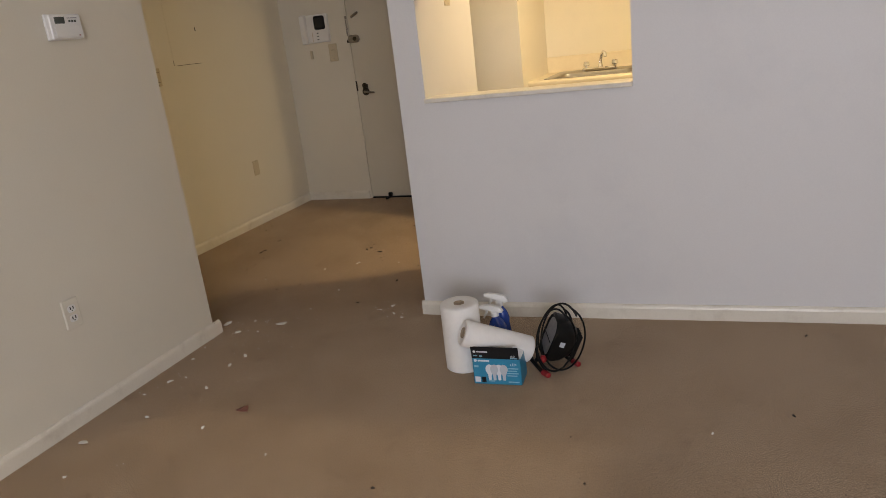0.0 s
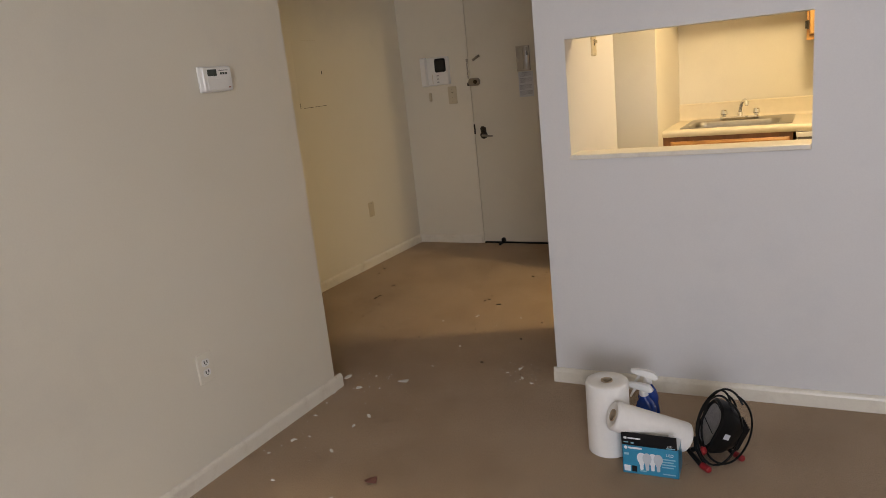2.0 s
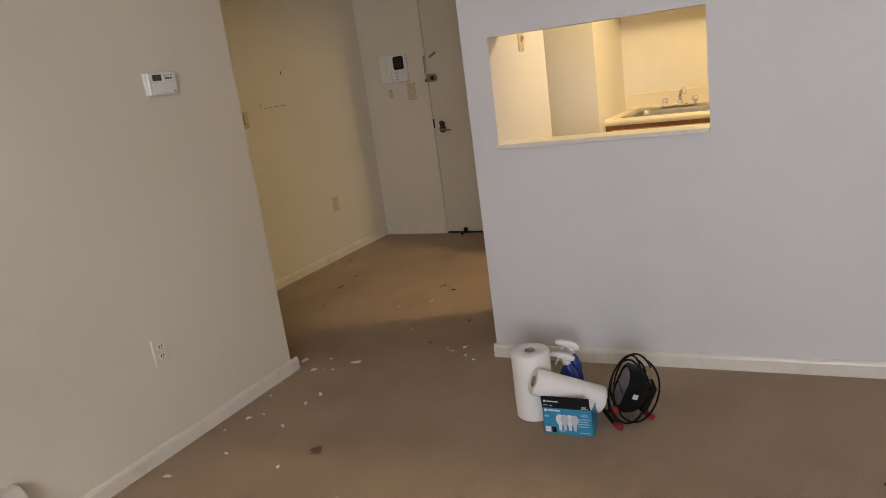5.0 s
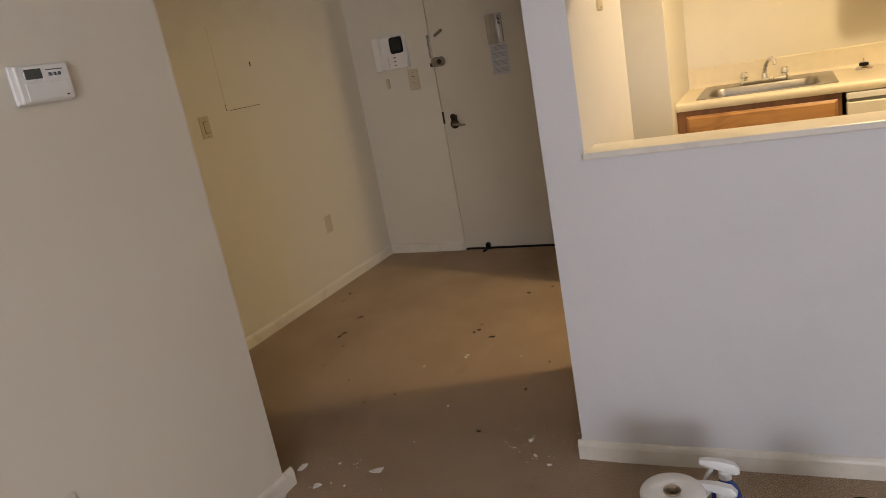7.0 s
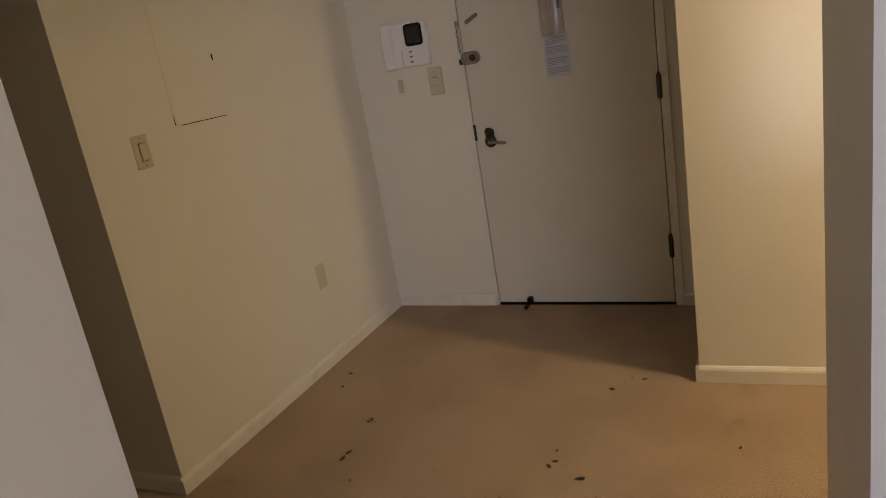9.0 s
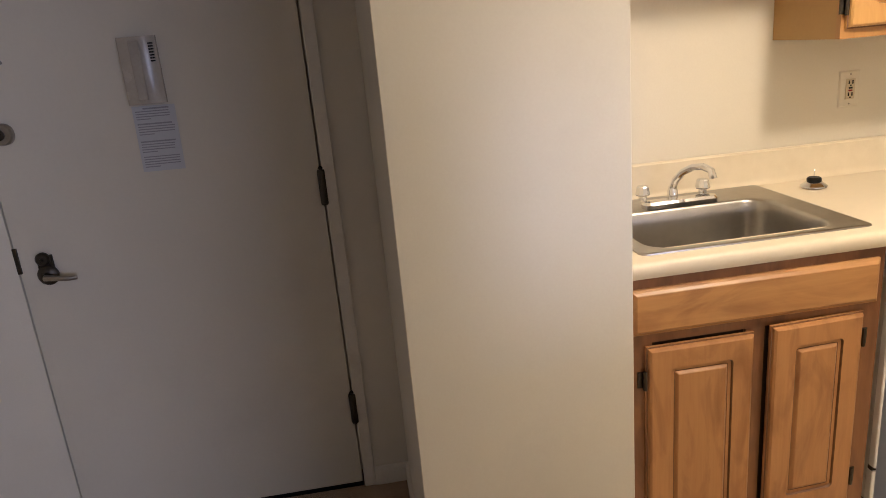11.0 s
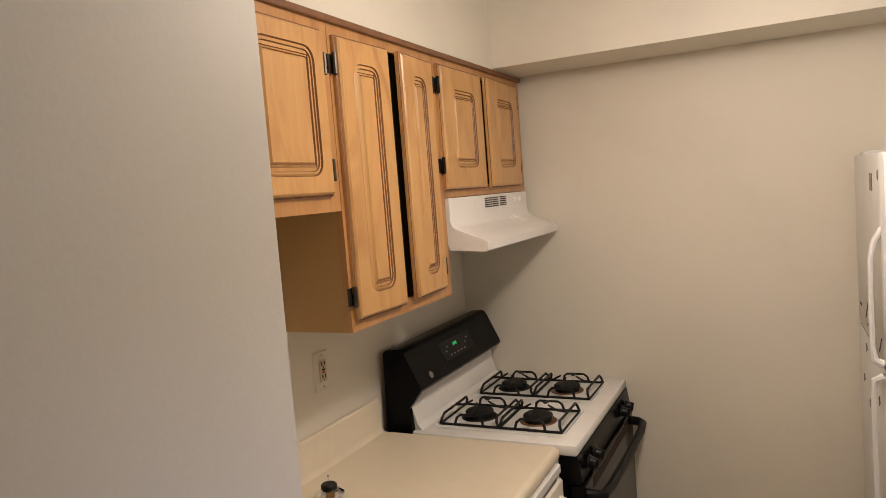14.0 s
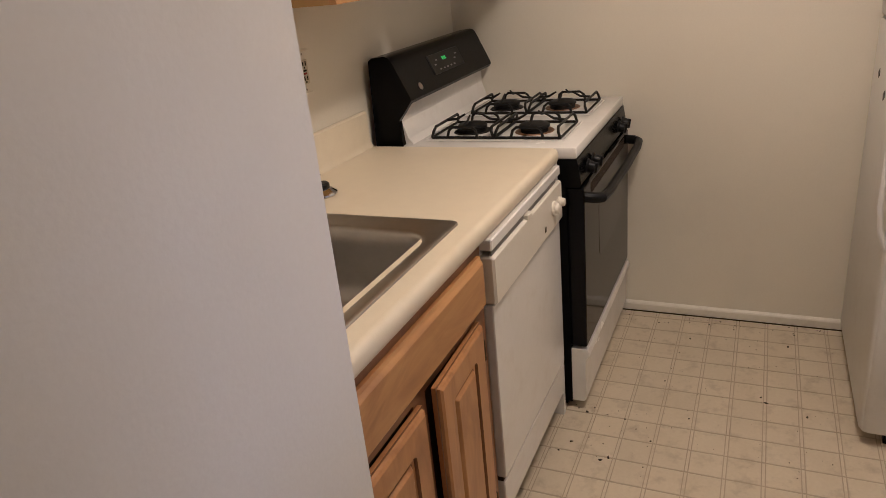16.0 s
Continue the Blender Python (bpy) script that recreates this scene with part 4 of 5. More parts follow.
part("indicator", boxed(0.40, -0.0075, 0.022, 0.412, -0.005, 0.038, bevel=0.001), BRONZE, ctl)
part("door_panel", boxed(0, 0.004, 0.218, w, 0.03, 0.708, bevel=0.004, seg=2), ENAMEL, dw)
# dark strip gives the panel gap its shade
part("seam", boxed(0.002, 0.014, 0.205, w - 0.002, 0.03, 0.222), SHADOW_GAP, dw)
part("access_panel", boxed(0.0, 0.008, 0.10, w, 0.035, 0.206, bevel=0.004, seg=2), ENAMEL, dw)
part("kick_plate", boxed(0.01, 0.06, 0, w - 0.01, 0.075, 0.11), SHADOW_GAP, dw)
tagged(part("filler_panel", boxed(0.696, 5.59, 0, 0.716, 6.1, 0.875, bevel=0.001), ENAMEL), "white side panel between dishwasher and range", "panel").matrix_basis = pose(-0.028, 0, 0)

# range
RX0, RX1 = 0.71, 1.471
RAISE = pose(0, 0, 0.014)      # the hob stands level with the worktop
FRONT = pose(0, -0.018, 0)     # doors and panels stand proud of the carcass
rg = thing("gas_range", pose(RX0, 5.555, 0), "white and black four-burner gas range", "range")
w = RX1 - RX0
part("body", boxed(0.002, 0.017, 0.03, w - 0.002, 0.60, 0.875), BLACK, rg, "black enamel sides")
bm = boxed(0, -0.018, 0.862, w, 0.56, 0.898, bevel=0.008, seg=2)
bm2 = bm
top = part("cooktop", bm2, ENAMEL, rg, "white enamel cooktop", True, RAISE)
for k, (x0, x1) in enumerate(((0.06, 0.33), (0.42, 0.69))):
    bm = bmesh.new()
    rings(bm, [level_loop(x1 - x0, 0.47, 0, 0.02, 0.9, x0, 0.035), level_loop(x1 - x0, 0.47, 0.004, 0.018, 0.9025, x0, 0.035), level_loop(x1 - x0, 0.47, 0.010, 0.014, 0.8995, x0, 0.035)])
    part("burner_pan", bm, ENAMEL, top)
rnd = random.Random(2)
for x in (0.195, 0.555):
    for y in (0.165, 0.38):
        bm = bmesh.new()
        lathe(bm, [(0.064, 0.9), (0.061, 0.903), (0.05, 0.901), (0.045, 0.9005)], 24, (x, y, 0))
        part("drip_bowl", bm, RUST if y < 0.2 else IRON, rg, "burnt drip bowl", m=RAISE)
        bm = bmesh.new()
        lathe(bm, [(0.045, 0.9), (0.045, 0.912), (0.05, 0.915), (0.05, 0.922), (0.044, 0.926), (0.02, 0.927)], 20, (x, y, 0))
        part("burner", bm, IRON, rg, smooth=True, m=RAISE)


def grate(x0, x1, y0, y1, z0=0.901, z=0.937):
    """A wire grate: low frame, humped end wires, side arches and four fingers that rise to points."""
    bm = bmesh.new()
    r = 0.0046
    cx, cy, zl = (x0 + x1) / 2, (y0 + y1) / 2, z0 + 0.004
    tube(bm, [(x0, y0, zl), (x1, y0, zl), (x1, y1, zl), (x0, y1, zl)], r, 6, True)
    for ya, s_ in ((y0, 1), (y1, -1)):
        tube(bm, [(x0, ya, zl), (x0 + 0.002, ya + s_ * 0.006, z - 0.012), (x0 + 0.016, ya + s_ * 0.009, z), (x1 - 0.016, ya + s_ * 0.009, z), (x1 - 0.002, ya + s_ * 0.006, z - 0.012), (x1, ya, zl)], r, 6)
        tube(bm, [(cx, ya + s_ * 0.009, z), (cx, ya + (cy - ya) * 0.45, z + 0.004), (cx, ya + (cy - ya) * 0.72, z + 0.020)], r, 6, radii=[r, r, r * 0.7])
    for xa, s_ in ((x0, 1), (x1, -1)):
        tube(bm, [(xa, cy - 0.052, zl), (xa + s_ * 0.004, cy - 0.046, z - 0.010), (xa + s_ * 0.007, cy - 0.034, z), (xa + s_ * 0.007, cy + 0.034, z), (xa + s_ * 0.004, cy + 0.046, z - 0.010), (xa, cy + 0.052, zl)], r, 6)
        tube(bm, [(xa + s_ * 0.007, cy, z), (xa + (cx - xa) * 0.45, cy, z + 0.006), (xa + (cx - xa) * 0.72, cy, z + 0.022)], r, 6, radii=[r, r, r * 0.7])
    return bm


for x0, x1 in ((0.085, 0.305), (0.445, 0.665)):
    for y0, y1 in ((0.052, 0.264), (0.268, 0.480)):
        part("grate", grate(x0, x1, y0, y1), IRON, rg, "black cast burner grate", True, RAISE)
# back guard
bm = bmesh.new()
extruded(bm, [(0.505, 0.898), (0.535, 0.93), (0.552, 0.985), (0.55, 1.05), (0.60, 1.05), (0.60, 0.898)], 0.022, w - 0.004)
part("riser", bm, ENAMEL, rg, "white enamel riser")
gprof = [(0.545, 0.895), (0.552, 0.99), (0.508, 1.045), (0.500, 1.056), (0.503, 1.068), (0.556, 1.178), (0.566, 1.190), (0.58, 1.194), (0.625, 1.190), (0.636, 1.18), (0.645, 0.895)]
bg = bmesh.new()
extruded(bg, gprof, 0.0, 0.022)
extruded(bg, [p for p in gprof if p[1] > 1.0] + [(0.645, 1.04)], 0.022, w - 0.022)
guard = part("back_guard", bg, BLACK, rg, "glossy black control back guard", True)
gm = pose(0, 0.503, 1.068, -25.7, 0, 0)
part("touch_panel", boxed(0.235, -0.0035, 0.03, 0.50, 0.001, 0.10, bevel=0.002), BLACK_MATT, guard, m=gm)
part("clock_digits", boxed(0.337, -0.0045, 0.070, 0.345, -0.003, 0.082), GREEN_LED, guard, "green lit clock digits", m=gm)
for x in (0.35, 0.361):
    part("clock_digits", boxed(x, -0.0045, 0.070, x + 0.007, -0.003, 0.082), GREEN_LED, guard, m=gm)
for k in range(5):
    part("key", boxed(0.285 + 0.03 * k, -0.0045, 0.040, 0.298 + 0.03 * k, -0.003, 0.045), NICKEL, guard, m=gm)
for k in range(4):
    part("key", boxed((0.262, 0.282, 0.43, 0.452)[k], -0.0045, 0.06 + 0.014 * (k % 2), (0.274, 0.294, 0.443, 0.466)[k], -0.003, 0.0645 + 0.014 * (k % 2)), NICKEL, guard, m=gm)
bm = bmesh.new()
lathe(bm, [(0.012, 0), (0.012, 0.002), (0.009, 0.0025)], 16)
part("badge", bm, NICKEL, guard, m=gm @ pose(0.1, -0.0, 0.018, 90, 0, 0))
# front
bm = bmesh.new()
extruded(bm, [(0.0, 0.876), (-0.012, 0.80), (-0.006, 0.79), (0.04, 0.79), (0.04, 0.876)], 0.0, w)
cp = part("control_panel", bm, BLACK, rg, "glossy black knob panel", m=FRONT)
for x in (0.09, 0.165, w - 0.165, w - 0.09):
    bm = bmesh.new()
    lathe(bm, [(0.023, 0), (0.023, 0.004), (0.018, 0.008), (0.016, 0.026), (0.012, 0.028)], 18)
    box(bm, -0.004, -0.017, 0.02, 0.004, 0.017, 0.034, bevel=0.002)
    part("knob", bm, BLACK_MATT, cp, smooth=True, m=pose(x, -0.008, 0.832, 101, 0, 0))
od = part("oven_door", boxed(0.003, -0.018, 0.245, w - 0.003, 0.034, 0.786, bevel=0.006, seg=2), OVEN_GLASS, rg, "black glass oven door", m=FRONT)
part("oven_window", carved(0.40, 0.20, [(0, 0.03, 0.0, 0), (0, 0.03, -0.0006, 0)], 5), OVEN_WINDOW, od, m=pose(0.21, -0.0182, 0.48))
bm = bmesh.new()
for k in range(5):
    box(bm, 0.10, -0.0195, 0.742 + 0.007 * k, w - 0.10, -0.0175, 0.7455 + 0.007 * k)
part("vent_slots", bm, SHADOW_GAP, od)
bm = bmesh.new()
tube(bm, [(0.03, -0.015, 0.752), (0.031, -0.045, 0.75), (0.045, -0.064, 0.748), (0.12, -0.072, 0.747), (w / 2, -0.075, 0.747), (w - 0.12, -0.072, 0.747), (w - 0.045, -0.064, 0.748), (w - 0.031, -0.045, 0.75), (w - 0.03, -0.015, 0.752)], 0.015, 10, radii=[0.017, 0.017, 0.016, 0.015, 0.015, 0.015, 0.016, 0.017, 0.017])
part("handle", bm, BLACK_MATT, od, "black bar handle", True)
dr = bmesh.new()
extruded(dr, [(-0.02, 0.235), (-0.026, 0.215), (-0.012, 0.195), (-0.012, 0.045), (-0.004, 0.036), (0.034, 0.036), (0.034, 0.235)], 0.003, w - 0.003)
part("storage_drawer", dr, ENAMEL, rg, "white storage drawer", m=FRONT)
for x in (0.04, w - 0.04):
    part("foot", boxed(x - 0.015, 0.04, 0, x + 0.015, 0.07, 0.035), BLACK_MATT, rg)

# range hood
hd = thing("range_hood", pose(0.694, DOOR_Y - 0.002, 1.688), "cream-white under-cabinet range hood", "range hood")
hw = 0.752
bm = bmesh.new()
hp = [(0, 0), (-0.325, 0), (-0.326, -0.075), (-0.331, -0.09), (-0.342, -0.099), (-0.39, -0.118), (-0.440, -0.138), (-0.447, -0.142), (-0.447, -0.168), (-0.441, -0.172), (-0.32, -0.166), (-0.30, -0.12), (-0.02, -0.12), (0, -0.166)]
extruded(bm, hp, 0.0, hw)
part("shell", bm, ENAMEL, hd, smooth=True)
bm = bmesh.new()
for g in (0.30, 0.375, 0.445):
    for k in range(5):
        box(bm, g, -0.3285, -0.014 - 0.0075 * k, g + (0.062 if g != 0.375 else 0.05), -0.325, -0.0105 - 0.0075 * k)
part("vent_slots", bm, BLACK_MATT, hd, "black vent slots")
for x in (0.60, 0.66):
    bm = bmesh.new()
    lathe(bm, [(0.012, 0), (0.011, 0.006), (0.006, 0.008)], 14)
    part("switch_knob", bm, WHITE_PLASTIC, hd, m=pose(x, -0.326, -0.028, 90, 0, 0))

# refrigerator
FX0, FX1, FY = 0.75, 1.462, 4.727
fr = thing("refrigerator", pose(FX0, FY, 0), "worn white top-freezer refrigerator with scratched doors", "refrigerator")
fw = FX1 - FX0
part("cabinet", boxed(0.004, -0.79, 0.03, fw - 0.004, -0.085, 1.712, bevel=0.004), GREY_WHITE, fr)
part("gasket", boxed(0.014, -0.088, 0.10, fw - 0.014, -0.07, 1.707), BLACK_MATT, fr)


def fridge_door(z0, z1):
    bm = bmesh.new()
    pr = [(0.0, -0.072), (0.0, -0.022), (0.006, -0.008), (0.022, -0.001), (0.06, 0.0), (fw - 0.06, 0.0), (fw - 0.022, -0.001), (fw - 0.006, -0.008), (fw, -0.022), (fw, -0.072)]
    sh = lambda f, z: [(fw / 2 + (x - fw / 2) * f, y - (0.004 if f < 1 else 0), z) for x, y in pr]
    rings(bm, [sh(0.992, z0), sh(1, z0 + 0.006), sh(1, z1 - 0.006), sh(0.992, z1)])
    return bm


def fridge_handle(parent, zs, flip):
    """A bowed grip at the opening edge of the door."""
    a, b = zs
    bm = bmesh.new()
    d = (b - a)
    pts = [(0.03, 0.0, a), (0.034, 0.022, a + 0.012 * (1 if d > 0 else -1)), (0.034, 0.025, a + 0.05 * (1 if d > 0 else -1)), (0.034, 0.025, a + d * 0.5), (0.034, 0.024, a + d * 0.78), (0.036, 0.016, a + d * 0.9), (0.036, -0.004, b)]
    tube(bm, pts, 0.009, 8, radii=[0.012, 0.010, 0.008, 0.007, 0.007, 0.008, 0.008])
    part("handle", bm, GREY_WHITE, parent, "white moulded handle", True)


fz = part("freezer_door", fridge_door(1.165, 1.722), GREY_WHITE, fr, smooth=True)
rf = part("fridge_door", fridge_door(0.05, 1.153), GREY_WHITE, fr, smooth=True)
fridge_handle(fz, (1.175, 1.53), False)
fridge_handle(rf, (1.143, 0.62), True)
part("kick_grille", boxed(0.02, -0.10, 0.012, fw - 0.02, -0.074, 0.085, bevel=0.003), BLACK_MATT, fr, "black kick grille")
for x in (0.03, fw - 0.06):
    part("foot", boxed(x, -0.11, 0, x + 0.03, -0.07, 0.03, bevel=0.003), BLACK_MATT, fr)
part("hinge_cap", boxed(fw - 0.09, -0.10, 1.712, fw - 0.02, -0.02, 1.735, bevel=0.004), GREY_WHITE, fr)
part("label_plate", boxed(0.19, -0.001, 1.62, 0.25, 0.0012, 1.668), LCD, fz, "small grey label")
bm = bmesh.new()
lathe(bm, [(0.014, 0), (0.014, 0.0015), (0.010, 0.002)], 14)
part("badge", bm, NICKEL, fz, m=pose(0.06, 0.0, 1.665, -90, 0, 0))
rnd = random.Random(11)
for x, z, l, a in ((0.42, 1.245, 0.09, 38), (0.60, 1.235, 0.05, 0), (0.40, 1.205, 0.03, 10), (0.10, 1.21, 0.07, 40)):
    part("scratch", boxed(-l / 2, -0.0006, -0.004, l / 2, 0.0012, 0.004, bevel=0.0005), BLACK_MATT, fz, "dark scratch", m=pose(x, 0, z, 0, a, 0))
for x, z in ((0.46, 1.12), (0.55, 1.0), (0.40, 0.96), (0.16, 1.04)):
    part("scratch", boxed(-0.014, -0.0006, -0.011, 0.014, 0.0012, 0.011, bevel=0.0005), BLACK_MATT, rf, "dark chip", m=pose(x, 0, z, 0, 30, 0))

# ceiling lamp of the kitchen
lp = thing("ceiling_lamp", pose(*LAMP_AT, CEIL), "round glass kitchen ceiling lamp, lit", "lamp")
bm = bmesh.new()
lathe(bm, [(0.12, 0), (0.12, -0.02), (0.10, -0.025)], 24)
part("base", bm, WHITE_PLASTIC, lp)
bm = bmesh.new()
lathe(bm, [(0.128, -0.022), (0.125, -0.05), (0.10, -0.075), (0.05, -0.092), (0.005, -0.097)], 24)
part("shade", bm, LAMP_GLOW, lp, "glowing frosted glass shade", True)
# ---- things on the carpet ----
def towel_roll(name, m, r, h, label, loose=True):
    t = thing(name, m, label, "paper towel")
    bm = bmesh.new()
    rn = random.Random(h * 100)
    prof = [(0.021, 0.002), (r - 0.006, 0.0), (r, 0.005), (r * 1.006, h * 0.3), (r * 0.996, h * 0.65), (r, h - 0.008), (r - 0.003, h - 0.003), (r - 0.008, h), (0.024, h - 0.002), (0.021, h - 0.004)]
    rings(bm, [[(q * math.cos(2 * math.pi * i / 36), q * math.sin(2 * math.pi * i / 36), z) for i in range(36)] for q, z in prof], False, False)
    part("paper", bm, PAPER, t, smooth=True)
    bm = bmesh.new()
    rings(bm, [[(q * math.cos(2 * math.pi * i / 20), q * math.sin(2 * math.pi * i / 20), z) for i in range(20)] for q, z in ((0.021, 0.0), (0.021, h), (0.019, h), (0.019, 0.01))], False, False)
    part("core", bm, KRAFT, t, "brown cardboard core", True)
    if loose:
        bm = bmesh.new()
        a0 = radians(200)
        ring = [((r + 0.0012 + 0.003 * k / 6) * math.cos(a0 + 0.12 * k), (r + 0.0012 + 0.003 * k / 6) * math.sin(a0 + 0.12 * k)) for k in range(7)]
        rings(bm, [[(x, y, z) for x, y in ring] + [(x * 0.985, y * 0.985, z) for x, y in reversed(ring)] for z in (0.004, h - 0.004)])
        part("loose_sheet", bm, PAPER, t, smooth=True)
    return t


towel_roll("paper_towel_roll", pose(-0.452, 3.305, 0), 0.077, 0.277, "full white paper towel roll standing on carpet", False)
towel_roll("paper_towel_roll", look((-0.403, 3.182, 0.205), (-0.178, 3.318, 0.082)) @ pose(0, 0, -0.286), 0.052, 0.286, "part-used white paper towel roll leaning on the carton")

# carton of light bulbs
bx = thing("bulb_carton", pose(-0.369, 3.166, 0, 0, 0, 3.5), "blue and black light bulb carton with open flap", "carton")
W_, D_, H_ = 0.186, 0.098, 0.108
bm = bmesh.new()
t_ = 0.002
for a in ((0, 0, 0, W_, D_, t_), (0, 0, 0, W_, t_, H_), (0, D_ - t_, 0, W_, D_, H_), (0, 0, 0, t_, D_, H_), (W_ - t_, 0, 0, W_, D_, H_)):
    box(bm, *a)
part("body", bm, BOX_BLUE, bx)
part("inner_tray", boxed(0.006, 0.006, 0.004, W_ - 0.006, D_ - 0.006, H_ - 0.012), BOX_WHITE, bx)
fl = part("flap", boxed(-0.001, -0.001, 0, W_ - 0.004, 0.0015, 0.052, bevel=0.0006), BOX_BLACK, bx, "black printed flap", m=pose(0, 0, H_, 8, 0, -1.0))
part("side_flap", boxed(0, 0, 0, 0.045, D_ - 0.01, 0.0015), BOX_WHITE, bx, "white side flap", m=pose(W_, 0.004, H_, 0, 35, 0) @ pose(-0.045, 0, 0))
y = -0.0012


def bar(parent, x0, z0, x1, z1, mat, m=None):
    part("print_mark", boxed(x0, y, z0, x1, 0.0, z1), mat, parent, m=m)


# brand word as a disc and a plain bar
def mark(parent, x, z, s, mat):
    bm = bmesh.new()
    lathe(bm, [(0.006 * s, 0), (0.006 * s, 0.0012)], 12)
    part("print_mark", bm, mat, parent, m=pose(x, 0, z, 90, 0, 0))
    bar(parent, x + 0.009 * s, z - 0.0032 * s, x + 0.054 * s, z + 0.0032 * s, mat)


mark(bx, 0.012, 0.098, 1.0, BOX_WHITE)
mark(fl, 0.012, 0.030, 0.95, BOX_WHITE)
bar(fl, 0.006, 0.010, 0.022, 0.015, BOX_PALE)
bar(fl, 0.030, 0.008, 0.040, 0.014, BOX_PALE)
bar(fl, 0.148, 0.003, 0.176, 0.007, BOX_PALE)
bar(bx, 0.006, 0.070, 0.022, 0.078, BOX_PALE)
bar(bx, 0.005, 0.008, 0.026, 0.030, BOX_WHITE)
bar(bx, 0.031, 0.008, 0.048, 0.030, BOX_BLACK)
for k in range(4):
    bar(bx, 0.132, 0.066 - 0.010 * k, 0.176 - 0.006 * (k % 2), 0.070 - 0.010 * k, BOX_PALE)
bar(bx, 0.135, 0.010, 0.176, 0.014, BOX_PALE)
bar(bx, 0.058, 0.012, 0.08, 0.016, BOX_PALE)


def word(text, parent, x, z, size, mat, m=None):
    cu = bpy.data.curves.new("lettering", "FONT")
    cu.body, cu.size, cu.extrude = text, size, 0.0004
    tmp = bpy.data.objects.new("lettering", cu)
    scene.collection.objects.link(tmp)
    dg = bpy.context.evaluated_depsgraph_get()
    me = bpy.data.meshes.new_from_object(tmp.evaluated_get(dg))
    bpy.data.objects.remove(tmp)
    me.materials.clear()
    me.materials.append(mat)
    ob = new("lettering", me)
    ob.parent = parent
    ob.matrix_basis = pose(x, -0.0012, z, 90, 0, 0)


word("LED", bx, 0.146, 0.080, 0.014, BOX_WHITE)
word("LED", fl, 0.150, 0.010, 0.010, BOX_WHITE)
for k in range(4):
    bm = bmesh.new()
    x = 0.064 + 0.0185 * k
    prof = [(0.003, 0.018), (0.0055, 0.020), (0.006, 0.036), (0.0085, 0.044), (0.0135, 0.054), (0.0155, 0.064), (0.0135, 0.074), (0.0075, 0.081), (0.002, 0.083)]
    rings(bm, [[(x - r, y2, z) for r, z in prof] + [(x + r, y2, z) for r, z in reversed(prof)] for y2 in (-0.0014 - 0.0004 * (k % 2), 0.0)])
    part("bulb_picture", bm, (BOX_WHITE, BOX_GREY)[k % 2], bx)


# spray bottles
def spray_bottle(m, label, mat):
    s = thing("spray_bottle", m, label, "spray bottle")
    bm = bmesh.new()
    lp = lambda a, b, z: [(x - a / 2, yy - b / 2, z) for x, yy in loop_of(a, b, 0, b * 0.42, 4)]
    rings(bm, [lp(0.078, 0.05, 0), lp(0.084, 0.056, 0.008), lp(0.084, 0.056, 0.07), lp(0.072, 0.050, 0.11), lp(0.076, 0.052, 0.135), lp(0.055, 0.044, 0.165), lp(0.030, 0.030, 0.185), lp(0.027, 0.027, 0.196)])
    part("bottle", bm, mat, s, smooth=True)
    hd_ = bmesh.new()
    lathe(hd_, [(0.0165, 0.192), (0.0165, 0.212), (0.012, 0.216), (0.012, 0.226)], 16)
    part("collar", hd_, WHITE_PLASTIC, s, smooth=True)
    bm = bmesh.new()
    sec = lambda x, a, z0, z1: [(x, yy, zz) for yy, zz in ((-a, z0), (a, z0), (a * 1.1, (z0 + z1) / 2), (a * 0.7, z1), (-a * 0.7, z1), (-a * 1.1, (z0 + z1) / 2))]
    rings(bm, [sec(0.036, 0.010, 0.212, 0.222), sec(0.025, 0.013, 0.210, 0.238), sec(-0.01, 0.013, 0.222, 0.248), sec(-0.045, 0.012, 0.232, 0.250), sec(-0.062, 0.009, 0.236, 0.248)])
    part("spray_head", bm, WHITE_PLASTIC, s, smooth=True)
    bm = bmesh.new()
    tube(bm, [(-0.03, 0, 0.235), (-0.034, 0, 0.215), (-0.045, 0, 0.198), (-0.052, 0, 0.182)], 0.006, 6, radii=[0.007, 0.006, 0.005, 0.004])
    part("trigger", bm, WHITE_PLASTIC, s, smooth=True)
    return s


spray_bottle(pose(-0.335, 3.44, 0.0, 0, -6, -4) @ Matrix.Diagonal((1, 1, 0.86, 1)), "blue spray bottle with white trigger head on carpet", BLUE_PLASTIC)
spray_bottle(pose(-0.352, 3.51, 0, 0, 0, 5) @ Matrix.Diagonal((1, 1, 0.95, 1)), "second spray bottle with white trigger head behind the towel roll", BLUE_PLASTIC)

# portable work light with coiled cord
wl = thing("work_light", pose(-0.092, 3.345, 0, 0, 0, 48) @ Matrix.Diagonal((0.94, 0.94, 0.94, 1)), "black portable work light on red-tipped stand with coiled cord", "work light")
bm = bmesh.new()
for sx in (-0.082, 0.07):
    tube(bm, [(sx, -0.05, 0.011), (sx, -0.02, 0.012), (sx * 0.9, 0.06, 0.03), (sx * 0.8, 0.09, 0.05)], 0.009, 8)
tube(bm, [(-0.063, 0.05, 0.03), (0.063, 0.05, 0.03)], 0.009, 8)
tube(bm, [(-0.07, -0.03, 0.014), (-0.085, 0.0, 0.07), (-0.082, 0.01, 0.11)], 0.006, 6)
tube(bm, [(0.07, -0.03, 0.014), (0.085, 0.0, 0.07), (0.082, 0.01, 0.11)], 0.006, 6)
part("stand", bm, BLACK_MATT, wl, smooth=True)
